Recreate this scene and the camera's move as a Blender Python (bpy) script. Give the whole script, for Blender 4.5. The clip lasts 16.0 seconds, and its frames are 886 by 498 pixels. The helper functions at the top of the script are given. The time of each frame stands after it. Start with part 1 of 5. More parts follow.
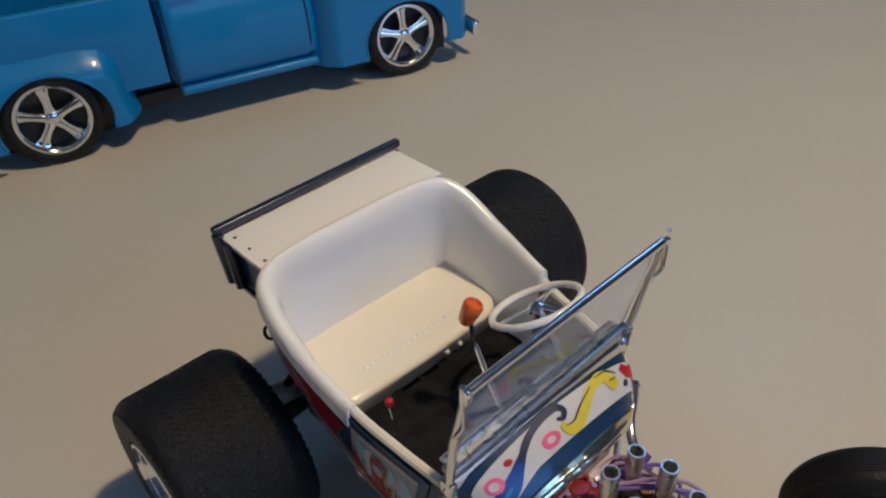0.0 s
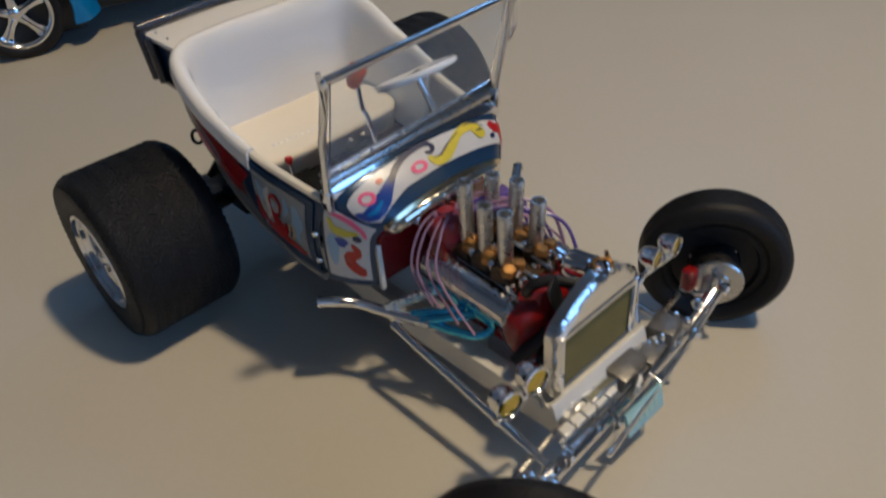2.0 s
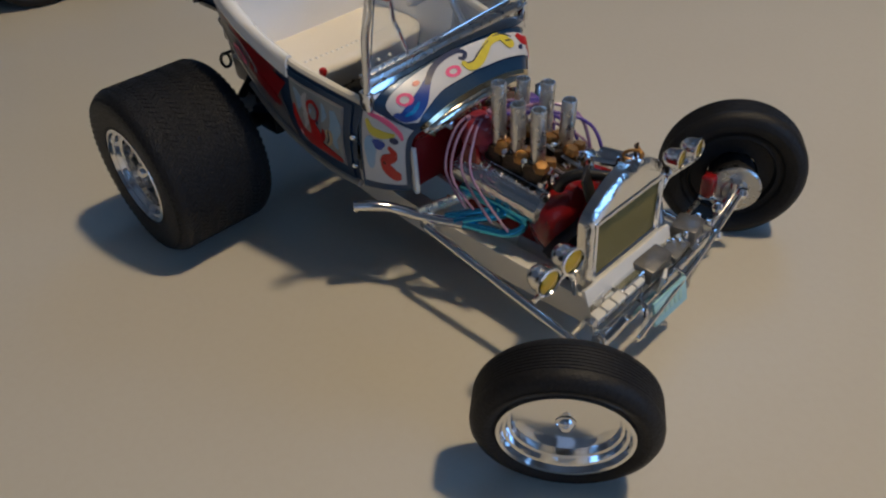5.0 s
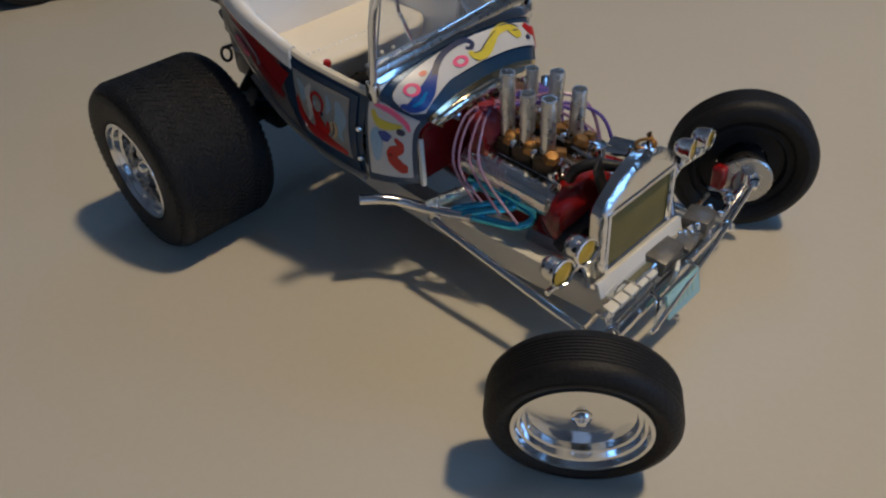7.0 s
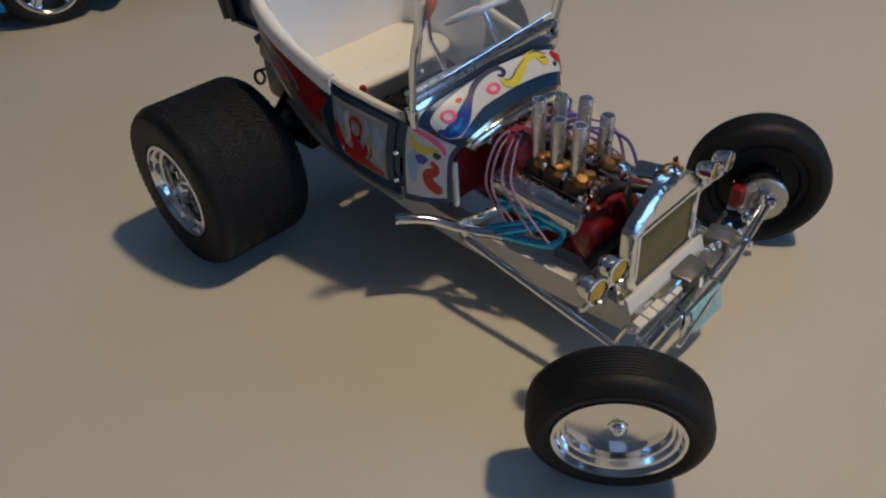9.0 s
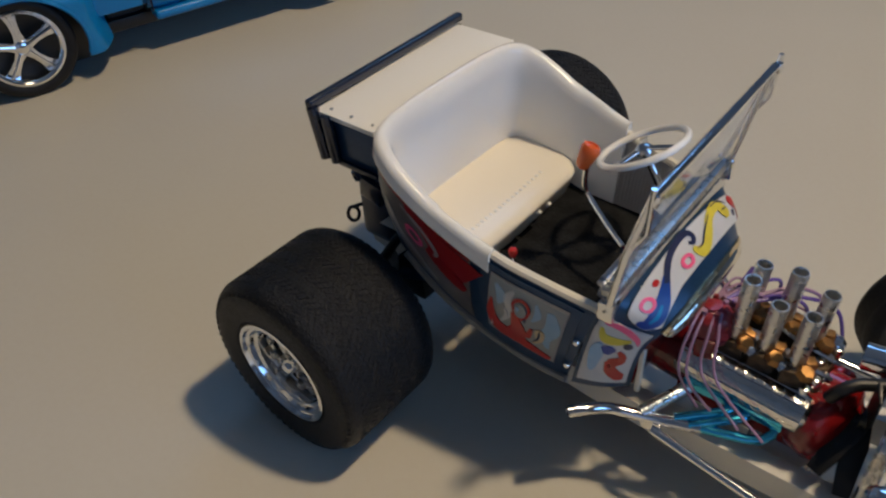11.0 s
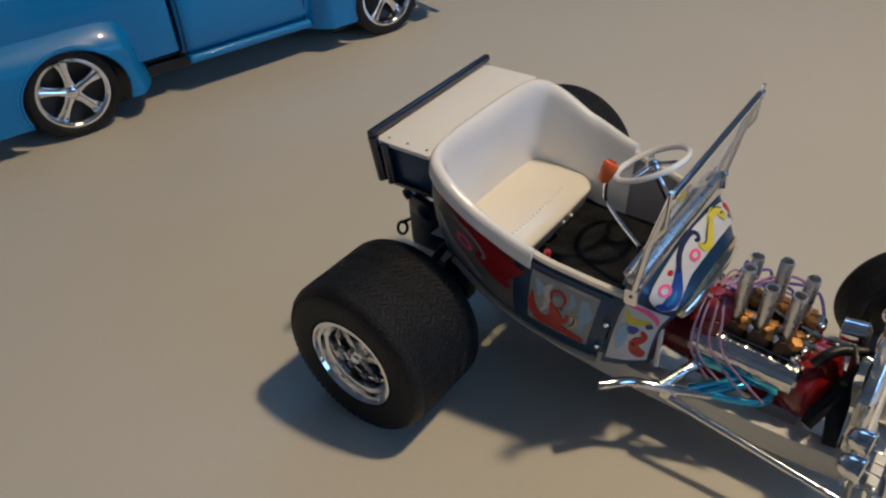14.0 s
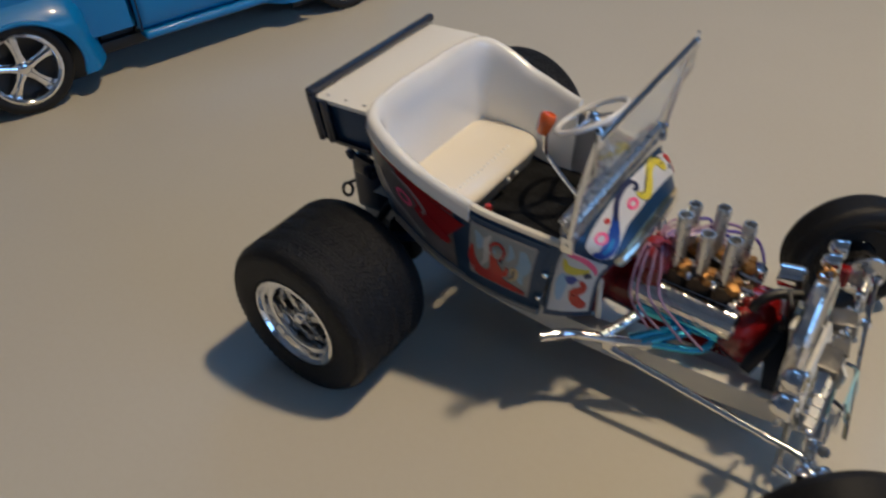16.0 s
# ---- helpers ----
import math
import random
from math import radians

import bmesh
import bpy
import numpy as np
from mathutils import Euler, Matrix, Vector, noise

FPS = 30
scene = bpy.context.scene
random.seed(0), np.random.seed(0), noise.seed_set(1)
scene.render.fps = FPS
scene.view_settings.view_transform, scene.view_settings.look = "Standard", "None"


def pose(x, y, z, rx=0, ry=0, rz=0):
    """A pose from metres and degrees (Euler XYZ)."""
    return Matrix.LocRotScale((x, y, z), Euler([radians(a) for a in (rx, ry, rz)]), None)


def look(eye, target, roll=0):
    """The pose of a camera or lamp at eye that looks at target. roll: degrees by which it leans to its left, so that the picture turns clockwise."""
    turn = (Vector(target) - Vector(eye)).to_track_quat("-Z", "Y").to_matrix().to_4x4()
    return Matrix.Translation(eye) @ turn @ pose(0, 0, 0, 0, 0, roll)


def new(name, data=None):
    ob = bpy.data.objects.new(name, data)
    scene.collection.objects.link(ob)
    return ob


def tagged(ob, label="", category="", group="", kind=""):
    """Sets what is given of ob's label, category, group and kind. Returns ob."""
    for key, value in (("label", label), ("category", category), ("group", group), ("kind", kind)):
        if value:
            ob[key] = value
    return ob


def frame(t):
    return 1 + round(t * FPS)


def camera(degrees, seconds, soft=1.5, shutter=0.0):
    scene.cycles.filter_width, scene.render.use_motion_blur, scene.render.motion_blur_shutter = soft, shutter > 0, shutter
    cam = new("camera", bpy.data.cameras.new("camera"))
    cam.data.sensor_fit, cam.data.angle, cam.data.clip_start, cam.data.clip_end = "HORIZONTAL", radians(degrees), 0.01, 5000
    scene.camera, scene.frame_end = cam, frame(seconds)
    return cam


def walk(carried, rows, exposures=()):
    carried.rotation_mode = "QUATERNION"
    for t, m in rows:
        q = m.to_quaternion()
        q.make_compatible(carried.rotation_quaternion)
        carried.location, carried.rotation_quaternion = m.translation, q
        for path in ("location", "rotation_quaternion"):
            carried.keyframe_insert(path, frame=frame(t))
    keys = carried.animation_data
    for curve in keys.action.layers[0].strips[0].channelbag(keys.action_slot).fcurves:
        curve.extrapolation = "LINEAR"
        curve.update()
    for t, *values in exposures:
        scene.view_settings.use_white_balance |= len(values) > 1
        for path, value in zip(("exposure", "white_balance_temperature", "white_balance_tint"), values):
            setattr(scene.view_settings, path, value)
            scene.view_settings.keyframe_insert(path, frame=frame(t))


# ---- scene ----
cam = camera(60.0, 16.0, soft=2.2, shutter=0.5)
PATH = [
    (0, (0.09645, -0.05718, 0.11944), (0.03596, -0.00561, 0.06175), -3.87),
    (0.5, (0.09635, -0.06047, 0.11810), (0.03297, -0.00803, 0.06088), -4.50),
    (1, (0.11187, -0.06333, 0.10949), (0.04534, -0.01552, 0.05230), -6.85),
    (1.5, (0.12411, -0.06602, 0.10431), (0.06180, -0.01528, 0.04479), -5.50),
    (2, (0.13334, -0.06904, 0.09973), (0.07294, -0.01711, 0.03926), -5.03),
    (2.5, (0.13969, -0.07601, 0.09084), (0.07991, -0.02384, 0.02997), -4.45),
    (3, (0.14329, -0.07988, 0.09022), (0.08540, -0.02771, 0.02756), -4.65),
    (3.5, (0.14550, -0.08302, 0.09575), (0.08814, -0.03165, 0.03195), -3.94),
    (4, (0.14460, -0.08446, 0.09302), (0.08588, -0.03177, 0.03157), -4.06),
    (4.5, (0.13947, -0.08335, 0.09256), (0.08071, -0.03109, 0.03079), -4.47),
    (6.8, (0.13439, -0.08307, 0.09103), (0.07628, -0.03076, 0.02869), -4.81),
    (7, (0.13455, -0.08422, 0.09011), (0.07630, -0.03150, 0.02825), -4.67),
    (7.5, (0.13205, -0.08670, 0.09440), (0.07465, -0.03338, 0.03225), -4.38),
    (8, (0.13075, -0.09049, 0.09412), (0.07373, -0.03650, 0.03220), -3.98),
    (8.5, (0.12985, -0.09114, 0.09707), (0.07273, -0.03739, 0.03504), -4.20),
    (9, (0.13273, -0.09120, 0.09571), (0.07458, -0.03758, 0.03453), -4.48),
    (9.5, (0.12297, -0.08733, 0.10620), (0.06671, -0.03157, 0.04366), -4.44),
    (10, (0.10938, -0.08729, 0.10683), (0.05457, -0.03029, 0.04407), -4.46),
    (10.2, (0.10113, -0.08629, 0.10659), (0.04720, -0.02958, 0.04314), -4.31),
    (12.3, (0.07461, -0.09635, 0.11698), (0.02590, -0.03587, 0.05397), -3.71),
    (12.5, (0.07574, -0.09882, 0.11649), (0.02658, -0.03804, 0.05413), -3.31),
    (13, (0.07830, -0.10379, 0.12040), (0.02793, -0.04344, 0.05859), -4.30),
    (13.5, (0.08098, -0.10896, 0.12027), (0.03047, -0.04768, 0.05950), -3.83),
    (14, (0.08502, -0.10989, 0.12051), (0.03445, -0.04841, 0.05998), -3.99),
    (14.5, (0.08570, -0.10737, 0.12296), (0.03536, -0.04684, 0.06130), -3.88),
    (15, (0.07924, -0.10460, 0.12331), (0.03268, -0.04282, 0.05995), -3.11),
    (15.5, (0.07803, -0.11003, 0.11959), (0.03176, -0.04583, 0.05845), -2.33),
    (16, (0.09343, -0.10760, 0.11467), (0.04465, -0.04585, 0.05296), -4.53),
]

walk(cam, [(t, look(eye, target, roll)) for t, eye, target, roll in PATH],
     exposures=[(0, 0.0), (1, -0.10), (2, -0.06), (4, -0.12), (9, -0.15), (10.2, -0.05), (12.5, 0.05), (16, 0.05)])

# ---- light: a warm lamp overhead, bluish daylight from unseen windows, an added fill, a plain room ----
world = bpy.data.worlds.new("room_air")
world.use_nodes = True
world.node_tree.nodes["Background"].inputs[0].default_value = (0.50, 0.58, 0.70, 1)
world.node_tree.nodes["Background"].inputs[1].default_value = 0.03
scene.world = world
scene.view_settings.exposure = 0.0


def area_lamp(name, place, target, size, power, colour, size_y=None, disk=False):
    lamp = bpy.data.lights.new(name, "AREA")
    lamp.energy, lamp.color, lamp.size = power, colour, size
    lamp.shape = "DISK" if disk else "RECTANGLE"
    if size_y:
        lamp.size_y = size_y
    ob = new(name, lamp)
    ob.matrix_world = look(place, target)
    return ob


# one lamp: a small bright bulb inside a wide, dimly glowing shade; daylight comes from two unseen windows
area_lamp("lamp_bulb_light", (0.29, 0.165, 0.75), (0.05, 0.0, 0.0), 0.048, 3.55, (1.0, 0.795, 0.53), disk=True)
area_lamp("lamp_shade_light", (0.33, 0.19, 0.84), (0.05, 0.0, 0.0), 0.26, 0.50, (1.0, 0.76, 0.46), disk=True)
area_lamp("window_light", (1.72, 0.20, 0.55), (0.0, 0.0, 0.05), 1.0, 7.8, (0.23, 0.50, 1.0), 0.7)
area_lamp("high_window_light", (-0.62, 1.45, 1.55), (0.0, 0.0, 0.05), 0.7, 3.8, (0.22, 0.50, 1.0), 0.6)
# added fill that lifts the shaded near sides; no window is known there
area_lamp("camera_side_fill_light", (1.10, -1.90, 0.80), (0.0, 0.0, 0.05), 1.5, 2.0, (0.46, 0.63, 1.0), 1.2)

# ---- helpers for shapes, in millimetres ----
MM = 0.001
TAU = 2 * math.pi


def thing(name, label, category, group="", kind=""):
    ob = new(name)
    ob.empty_display_size = 0.01
    return tagged(ob, label, category, group, kind)


def part(name, bm, material, parent, label="", smooth=40, raw=False):
    if not raw:
        bmesh.ops.recalc_face_normals(bm, faces=bm.faces)
    me = bpy.data.meshes.new(name)
    for v in bm.verts:
        v.co *= MM
    if smooth:
        lim = radians(smooth)
        for fc in bm.faces:
            fc.smooth = True
        for ed in bm.edges:
            ed.smooth = len(ed.link_faces) != 2 or ed.calc_face_angle(0) < lim
    bm.to_mesh(me)
    bm.free()
    me.materials.append(material)
    ob = new(name, me)
    ob.parent = parent
    if label:
        tagged(ob, label)
    return ob


def lathe(profile, segs=48, m=None, bm=None, closed=False):
    """Turns a profile of (radius, height) round the local z axis."""
    bm = bm or bmesh.new()
    m = m or Matrix()
    rings = []
    for r, h in profile:
        if r < 1e-6:
            rings.append([bm.verts.new(m @ Vector((0, 0, h)))])
        else:
            rings.append([bm.verts.new(m @ Vector((r * math.cos(TAU * k / segs), r * math.sin(TAU * k / segs), h))) for k in range(segs)])
    pairs = list(zip(rings, rings[1:])) + ([(rings[-1], rings[0])] if closed else [])
    for a, b in pairs:
        for k in range(segs):
            j = (k + 1) % segs
            if len(a) == 1 and len(b) > 1:
                bm.faces.new((a[0], b[k], b[j]))
            elif len(b) == 1 and len(a) > 1:
                bm.faces.new((a[k], b[0], a[j]))
            elif len(a) > 1:
                bm.faces.new((a[k], b[k], b[j], a[j]))
    return bm


def curve_points(pts, steps=6, closed=False):
    """A smooth line through the points."""
    pts = [Vector(p) for p in pts]
    n, out = len(pts), []
    for k in range(n if closed else n - 1):
        p0 = pts[k - 1] if k or closed else pts[0]
        p1, p2 = pts[k], pts[(k + 1) % n]
        p3 = pts[(k + 2) % n] if closed or k + 2 < n else pts[-1]
        for s in range(steps):
            t = s / steps
            out.append(0.5 * (2 * p1 + (p2 - p0) * t + (2 * p0 - 5 * p1 + 4 * p2 - p3) * t * t + (3 * p1 - p0 - 3 * p2 + p3) * t ** 3))
    if not closed:
        out.append(pts[-1])
    return out


def tube(pts, r, segs=10, closed=False, bm=None, caps=True, radii=None):
    bm = bm or bmesh.new()
    pts = [Vector(p) for p in pts]
    n, rings, up = len(pts), [], None
    for k, p in enumerate(pts):
        a = pts[k - 1] if k or closed else p
        b = pts[(k + 1) % n] if closed or k + 1 < n else p
        way = (b - a).normalized()
        if up is None:
            up = way.orthogonal().normalized()
        up = (up - way * up.dot(way)).normalized()
        side = way.cross(up)
        rad = radii[k] if radii else r
        rings.append([bm.verts.new(p + rad * (math.cos(TAU * j / segs) * up + math.sin(TAU * j / segs) * side)) for j in range(segs)])
    for k in range(n if closed else n - 1):
        a, b = rings[k], rings[(k + 1) % n]
        for j in range(segs):
            bm.faces.new((a[j], a[(j + 1) % segs], b[(j + 1) % segs], b[j]))
    if caps and not closed:
        bm.faces.new(rings[0][::-1])
        bm.faces.new(rings[-1])
    return bm


def box(size, m=None, bevel=0.3, segs=2, bm=None, taper=1.0):
    own = bmesh.new()
    bmesh.ops.create_cube(own, size=1.0)
    for v in own.verts:
        k = taper if v.co.z > 0 else 1.0
        v.co = Vector((v.co.x * size[0] * k, v.co.y * size[1] * k, v.co.z * size[2]))
    if bevel:
        bmesh.ops.bevel(own, geom=own.edges[:], offset=bevel, segments=segs, profile=0.6, affect="EDGES")
    if m is not None:
        bmesh.ops.transform(own, matrix=m, verts=own.verts)
    if bm is None:
        return own
    return merge(bm, own)


def merge(bm, other):
    me = bpy.data.meshes.new("join")
    other.to_mesh(me)
    other.free()
    bm.from_mesh(me)
    bpy.data.meshes.remove(me)
    return bm


def plate(outline, depth, m=None, bevel=0.2):
    """A flat outline in the local xy plane, depth thick along z."""
    bm = bmesh.new()
    low = [bm.verts.new((x, y, 0)) for x, y in outline]
    high = [bm.verts.new((x, y, depth)) for x, y in outline]
    bm.faces.new(low[::-1])
    bm.faces.new(high)
    n = len(low)
    for k in range(n):
        bm.faces.new((low[k], low[(k + 1) % n], high[(k + 1) % n], high[k]))
    bmesh.ops.recalc_face_normals(bm, faces=bm.faces)
    if bevel:
        flat = [e for e in bm.edges if abs(e.verts[0].co.z - e.verts[1].co.z) < 1e-6]
        bmesh.ops.bevel(bm, geom=flat, offset=bevel, segments=2, profile=0.6, affect="EDGES")
    if m is not None:
        bmesh.ops.transform(bm, matrix=m, verts=bm.verts)
    return bm


def grid(rows, bm=None, thick=0.0):
    """A sheet through rows of points; thick: closed to a shell of that depth."""
    own = bmesh.new()
    vs = [[own.verts.new(p) for p in row] for row in rows]
    faces = [own.faces.new((a[k], a[k + 1], b[k + 1], b[k])) for a, b in zip(vs, vs[1:]) for k in range(len(a) - 1)]
    if thick:
        own.normal_update()
        low = [[own.verts.new(v.co - v.normal * thick) for v in row] for row in vs]
        for a, b in zip(low, low[1:]):
            for k in range(len(a) - 1):
                own.faces.new((a[k], b[k], b[k + 1], a[k + 1]))
        edge = [(i, 0) for i in range(len(vs))] + [(len(vs) - 1, k) for k in range(1, len(vs[0]))]
        edge += [(i, len(vs[0]) - 1) for i in range(len(vs) - 2, -1, -1)] + [(0, k) for k in range(len(vs[0]) - 2, -1, -1)]
        for (i, k), (p, q) in zip(edge, edge[1:]):
            own.faces.new((vs[i][k], vs[p][q], low[p][q], low[i][k]))
    return own if bm is None else merge(bm, own)


def along(place, way, up=(0, 0, 1)):
    """A pose whose local z points along way."""
    z = Vector(way).normalized()
    x = Vector(up).cross(z)
    x = x.normalized() if x.length > 1e-4 else z.orthogonal().normalized()
    m = Matrix((x, z.cross(x), z)).transposed().to_4x4()
    return Matrix.Translation(place) @ m


# ---- materials ----
def material(name, colour, rough=0.5, metal=0.0, coat=0.0, grain=0.0, grain_scale=900.0, mottle=0.0, mottle_scale=60.0, second=None, bump=0.0, bump_scale=1500.0, rough_vary=0.0, spec=0.5):
    mat = bpy.data.materials.new(name)
    mat.use_nodes = True
    nt = mat.node_tree
    bsdf = nt.nodes["Principled BSDF"]
    bsdf.inputs["Base Color"].default_value = (*colour, 1)
    bsdf.inputs["Roughness"].default_value = rough
    bsdf.inputs["Metallic"].default_value = metal
    bsdf.inputs["Coat Weight"].default_value = coat
    bsdf.inputs["Coat Roughness"].default_value = 0.08
    bsdf.inputs["Specular IOR Level"].default_value = spec
    geo = nt.nodes.new("ShaderNodeNewGeometry")

    def fractal(scale, detail=4.0):
        n = nt.nodes.new("ShaderNodeTexNoise")
        n.inputs["Scale"].default_value, n.inputs["Detail"].default_value = scale, detail
        nt.links.new(geo.outputs["Position"], n.inputs["Vector"])
        return n

    if mottle or grain:
        other = second or tuple(c * 0.6 for c in colour)
        big, small = fractal(mottle_scale, 5), fractal(grain_scale, 2)
        mix = nt.nodes.new("ShaderNodeMix")
        mix.data_type = "RGBA"
        mix.inputs["A"].default_value, mix.inputs["B"].default_value = (*colour, 1), (*other, 1)
        ramp = nt.nodes.new("ShaderNodeMapRange")
        ramp.inputs["From Min"].default_value, ramp.inputs["From Max"].default_value = 0.35, 0.7
        ramp.inputs["To Max"].default_value = mottle
        nt.links.new(big.outputs["Fac"], ramp.inputs["Value"])
        fine = nt.nodes.new("ShaderNodeMapRange")
        fine.inputs["From Min"].default_value, fine.inputs["From Max"].default_value = 0.4, 0.65
        fine.inputs["To Max"].default_value = grain
        nt.links.new(small.outputs["Fac"], fine.inputs["Value"])
        add = nt.nodes.new("ShaderNodeMath")
        add.operation, add.use_clamp = "ADD", True
        nt.links.new(ramp.outputs["Result"], add.inputs[0])
        nt.links.new(fine.outputs["Result"], add.inputs[1])
        nt.links.new(add.outputs[0], mix.inputs["Factor"])
        nt.links.new(mix.outputs["Result"], bsdf.inputs["Base Color"])
    if rough_vary:
        n = fractal(mottle_scale * 1.7, 4)
        mr = nt.nodes.new("ShaderNodeMapRange")
        mr.inputs["From Min"].default_value, mr.inputs["From Max"].default_value = 0.3, 0.7
        mr.inputs["To Min"].default_value, mr.inputs["To Max"].default_value = max(0.02, rough - rough_vary), min(1, rough + rough_vary)
        nt.links.new(n.outputs["Fac"], mr.inputs["Value"])
        nt.links.new(mr.outputs["Result"], bsdf.inputs["Roughness"])
    if bump:
        n = fractal(bump_scale, 3)
        b = nt.nodes.new("ShaderNodeBump")
        b.inputs["Strength"].default_value, b.inputs["Distance"].default_value = bump, 0.0004
        nt.links.new(n.outputs["Fac"], b.inputs["Height"])
        nt.links.new(b.outputs["Normal"], bsdf.inputs["Normal"])
    return mat


TABLE = material("table_laminate", (0.565, 0.54, 0.472), 0.42, grain=0.10, grain_scale=700, mottle=0.30, mottle_scale=11, second=(0.50, 0.45, 0.365), bump=0.06, bump_scale=400, rough_vary=0.06)
WALL = material("wall_paint", (0.66, 0.655, 0.65), 0.8, mottle=0.2, mottle_scale=2, bump=0.1, bump_scale=120)
FLOOR = material("floor_boards", (0.20, 0.13, 0.08), 0.5, mottle=0.4, mottle_scale=5)
CHROME = material("chrome_plating", (0.88, 0.89, 0.90), 0.11, 1.0, mottle=0.14, mottle_scale=300, second=(0.70, 0.71, 0.73), rough_vary=0.04, bump=0.12, bump_scale=500)
STEEL = material("satin_steel", (0.52, 0.52, 0.51), 0.30, 1.0, mottle=0.2, mottle_scale=400, rough_vary=0.08)
WHITE = material("gloss_white_plastic", (0.87, 0.855, 0.82), 0.15, coat=0.5, mottle=0.10, mottle_scale=90, second=(0.81, 0.795, 0.755), rough_vary=0.05, bump=0.03, bump_scale=300)
CREAM = material("cream_vinyl", (0.83, 0.77, 0.65), 0.26, coat=0.2, mottle=0.15, mottle_scale=150, second=(0.76, 0.69, 0.56), bump=0.05, bump_scale=700)
BLUE = material("metallic_navy_paint", (0.011, 0.042, 0.105), 0.32, 0.3, coat=0.12, grain=0.35, grain_scale=5000, second=(0.026, 0.085, 0.18), mottle=0.1, mottle_scale=120)
NAVY = material("dark_navy_plastic", (0.010, 0.018, 0.040), 0.25, coat=0.5, mottle=0.3, mottle_scale=200)
RUBBER = material("tyre_rubber", (0.007, 0.007, 0.008), 0.55, grain=0.5, grain_scale=2600, second=(0.016, 0.016, 0.018), mottle=0.3, mottle_scale=250, bump=0.28, bump_scale=1700, spec=0.32)
SLICK = material("rear_slick_rubber", (0.0045, 0.0052, 0.0072), 0.47, grain=0.5, grain_scale=1500, second=(0.011, 0.0122, 0.0155), mottle=0.4, mottle_scale=180, bump=1.0, bump_scale=2600, spec=0.32)
BLACK = material("black_plastic", (0.012, 0.012, 0.013), 0.4, mottle=0.3, mottle_scale=200, bump=0.1)
CARPET = material("floor_flocking", (0.007, 0.0074, 0.0085), 0.95, grain=0.35, grain_scale=2600, second=(0.021, 0.022, 0.0245), mottle=0.8, mottle_scale=330, bump=0.9, bump_scale=2200, spec=0.12)
RED = material("red_enamel", (0.24, 0.008, 0.009), 0.22, coat=0.6, mottle=0.35, mottle_scale=300, second=(0.25, 0.008, 0.01), bump=0.2, bump_scale=900)
DARK_RED = material("deep_red_plastic", (0.20, 0.009, 0.013), 0.25, coat=0.5, mottle=0.3, mottle_scale=300)
BRASS = material("brass_paint", (0.42, 0.22, 0.075), 0.42, 0.85, mottle=0.4, mottle_scale=500, second=(0.32, 0.15, 0.05), bump=0.3, bump_scale=1500)
BROWN = material("oily_brown_metal", (0.085, 0.055, 0.032), 0.4, 0.5, mottle=0.6, mottle_scale=600, second=(0.03, 0.025, 0.02), bump=0.4, bump_scale=1800)
TEAL = material("turquoise_candy_chrome", (0.08, 0.62, 0.88), 0.19, 1.0, coat=0.5, mottle=0.35, mottle_scale=350, second=(0.03, 0.32, 0.66), rough_vary=0.08)
OLIVE = material("olive_gauze_grille", (0.215, 0.175, 0.055), 0.6, 0.1, grain=0.4, grain_scale=6000, second=(0.13, 0.105, 0.03), mottle=0.2, mottle_scale=200, bump=0.5, bump_scale=6000)
ORANGE = material("orange_plastic", (0.80, 0.13, 0.025), 0.25, coat=0.4, mottle=0.2, mottle_scale=400)
AMBER = material("amber_lens", (0.62, 0.42, 0.03), 0.16, 0.6, coat=0.8, mottle=0.3, mottle_scale=500)
LILAC = material("lilac_wire", (0.36, 0.22, 0.36), 0.3, coat=0.3)
VIOLET = material("violet_plastic", (0.16, 0.10, 0.38), 0.25, coat=0.4, mottle=0.3, mottle_scale=400)
SKY = material("pale_blue_plate_paint", (0.30, 0.56, 0.62), 0.35, mottle=0.25, mottle_scale=300, second=(0.42, 0.62, 0.55))
PICKUP = material("bright_blue_gloss_paint", (0.001, 0.185, 0.46), 0.34, coat=0.35, spec=0.3, mottle=0.12, mottle_scale=40, second=(0.002, 0.168, 0.42), grain=0.08, grain_scale=3000)
FRAME = material("ivory_frame_paint", (0.78, 0.76, 0.70), 0.25, coat=0.4, mottle=0.15, mottle_scale=200)
D_WHITE = material("decal_white", (0.58, 0.585, 0.59), 0.3, mottle=0.15, mottle_scale=300)
D_PALE = material("decal_pale_blue", (0.26, 0.30, 0.325), 0.3, mottle=0.6, mottle_scale=350, second=(0.35, 0.35, 0.335))
D_RED = material("decal_red", (0.44, 0.010, 0.012), 0.3, mottle=0.3, mottle_scale=400, second=(0.52, 0.035, 0.02))
D_PINK = material("decal_pink", (0.85, 0.12, 0.26), 0.3)
D_YELLOW = material("decal_yellow", (0.68, 0.56, 0.06), 0.3, mottle=0.3, mottle_scale=500)
D_BLUE = material("decal_blue", (0.01, 0.055, 0.30), 0.3, mottle=0.3, mottle_scale=300, second=(0.01, 0.02, 0.12))
D_INK = material("decal_ink", (0.012, 0.02, 0.07), 0.35)
RIBBED_CHROME = material("crinkled_chrome", (0.88, 0.87, 0.84), 0.16, 1.0, mottle=0.2, mottle_scale=500, second=(0.62, 0.61, 0.58), rough_vary=0.08, bump=0.55, bump_scale=600)
SATIN = material("satin_aluminium", (0.74, 0.73, 0.71), 0.30, 1.0, mottle=0.3, mottle_scale=500, second=(0.55, 0.54, 0.52), rough_vary=0.08, bump=0.15, bump_scale=900)
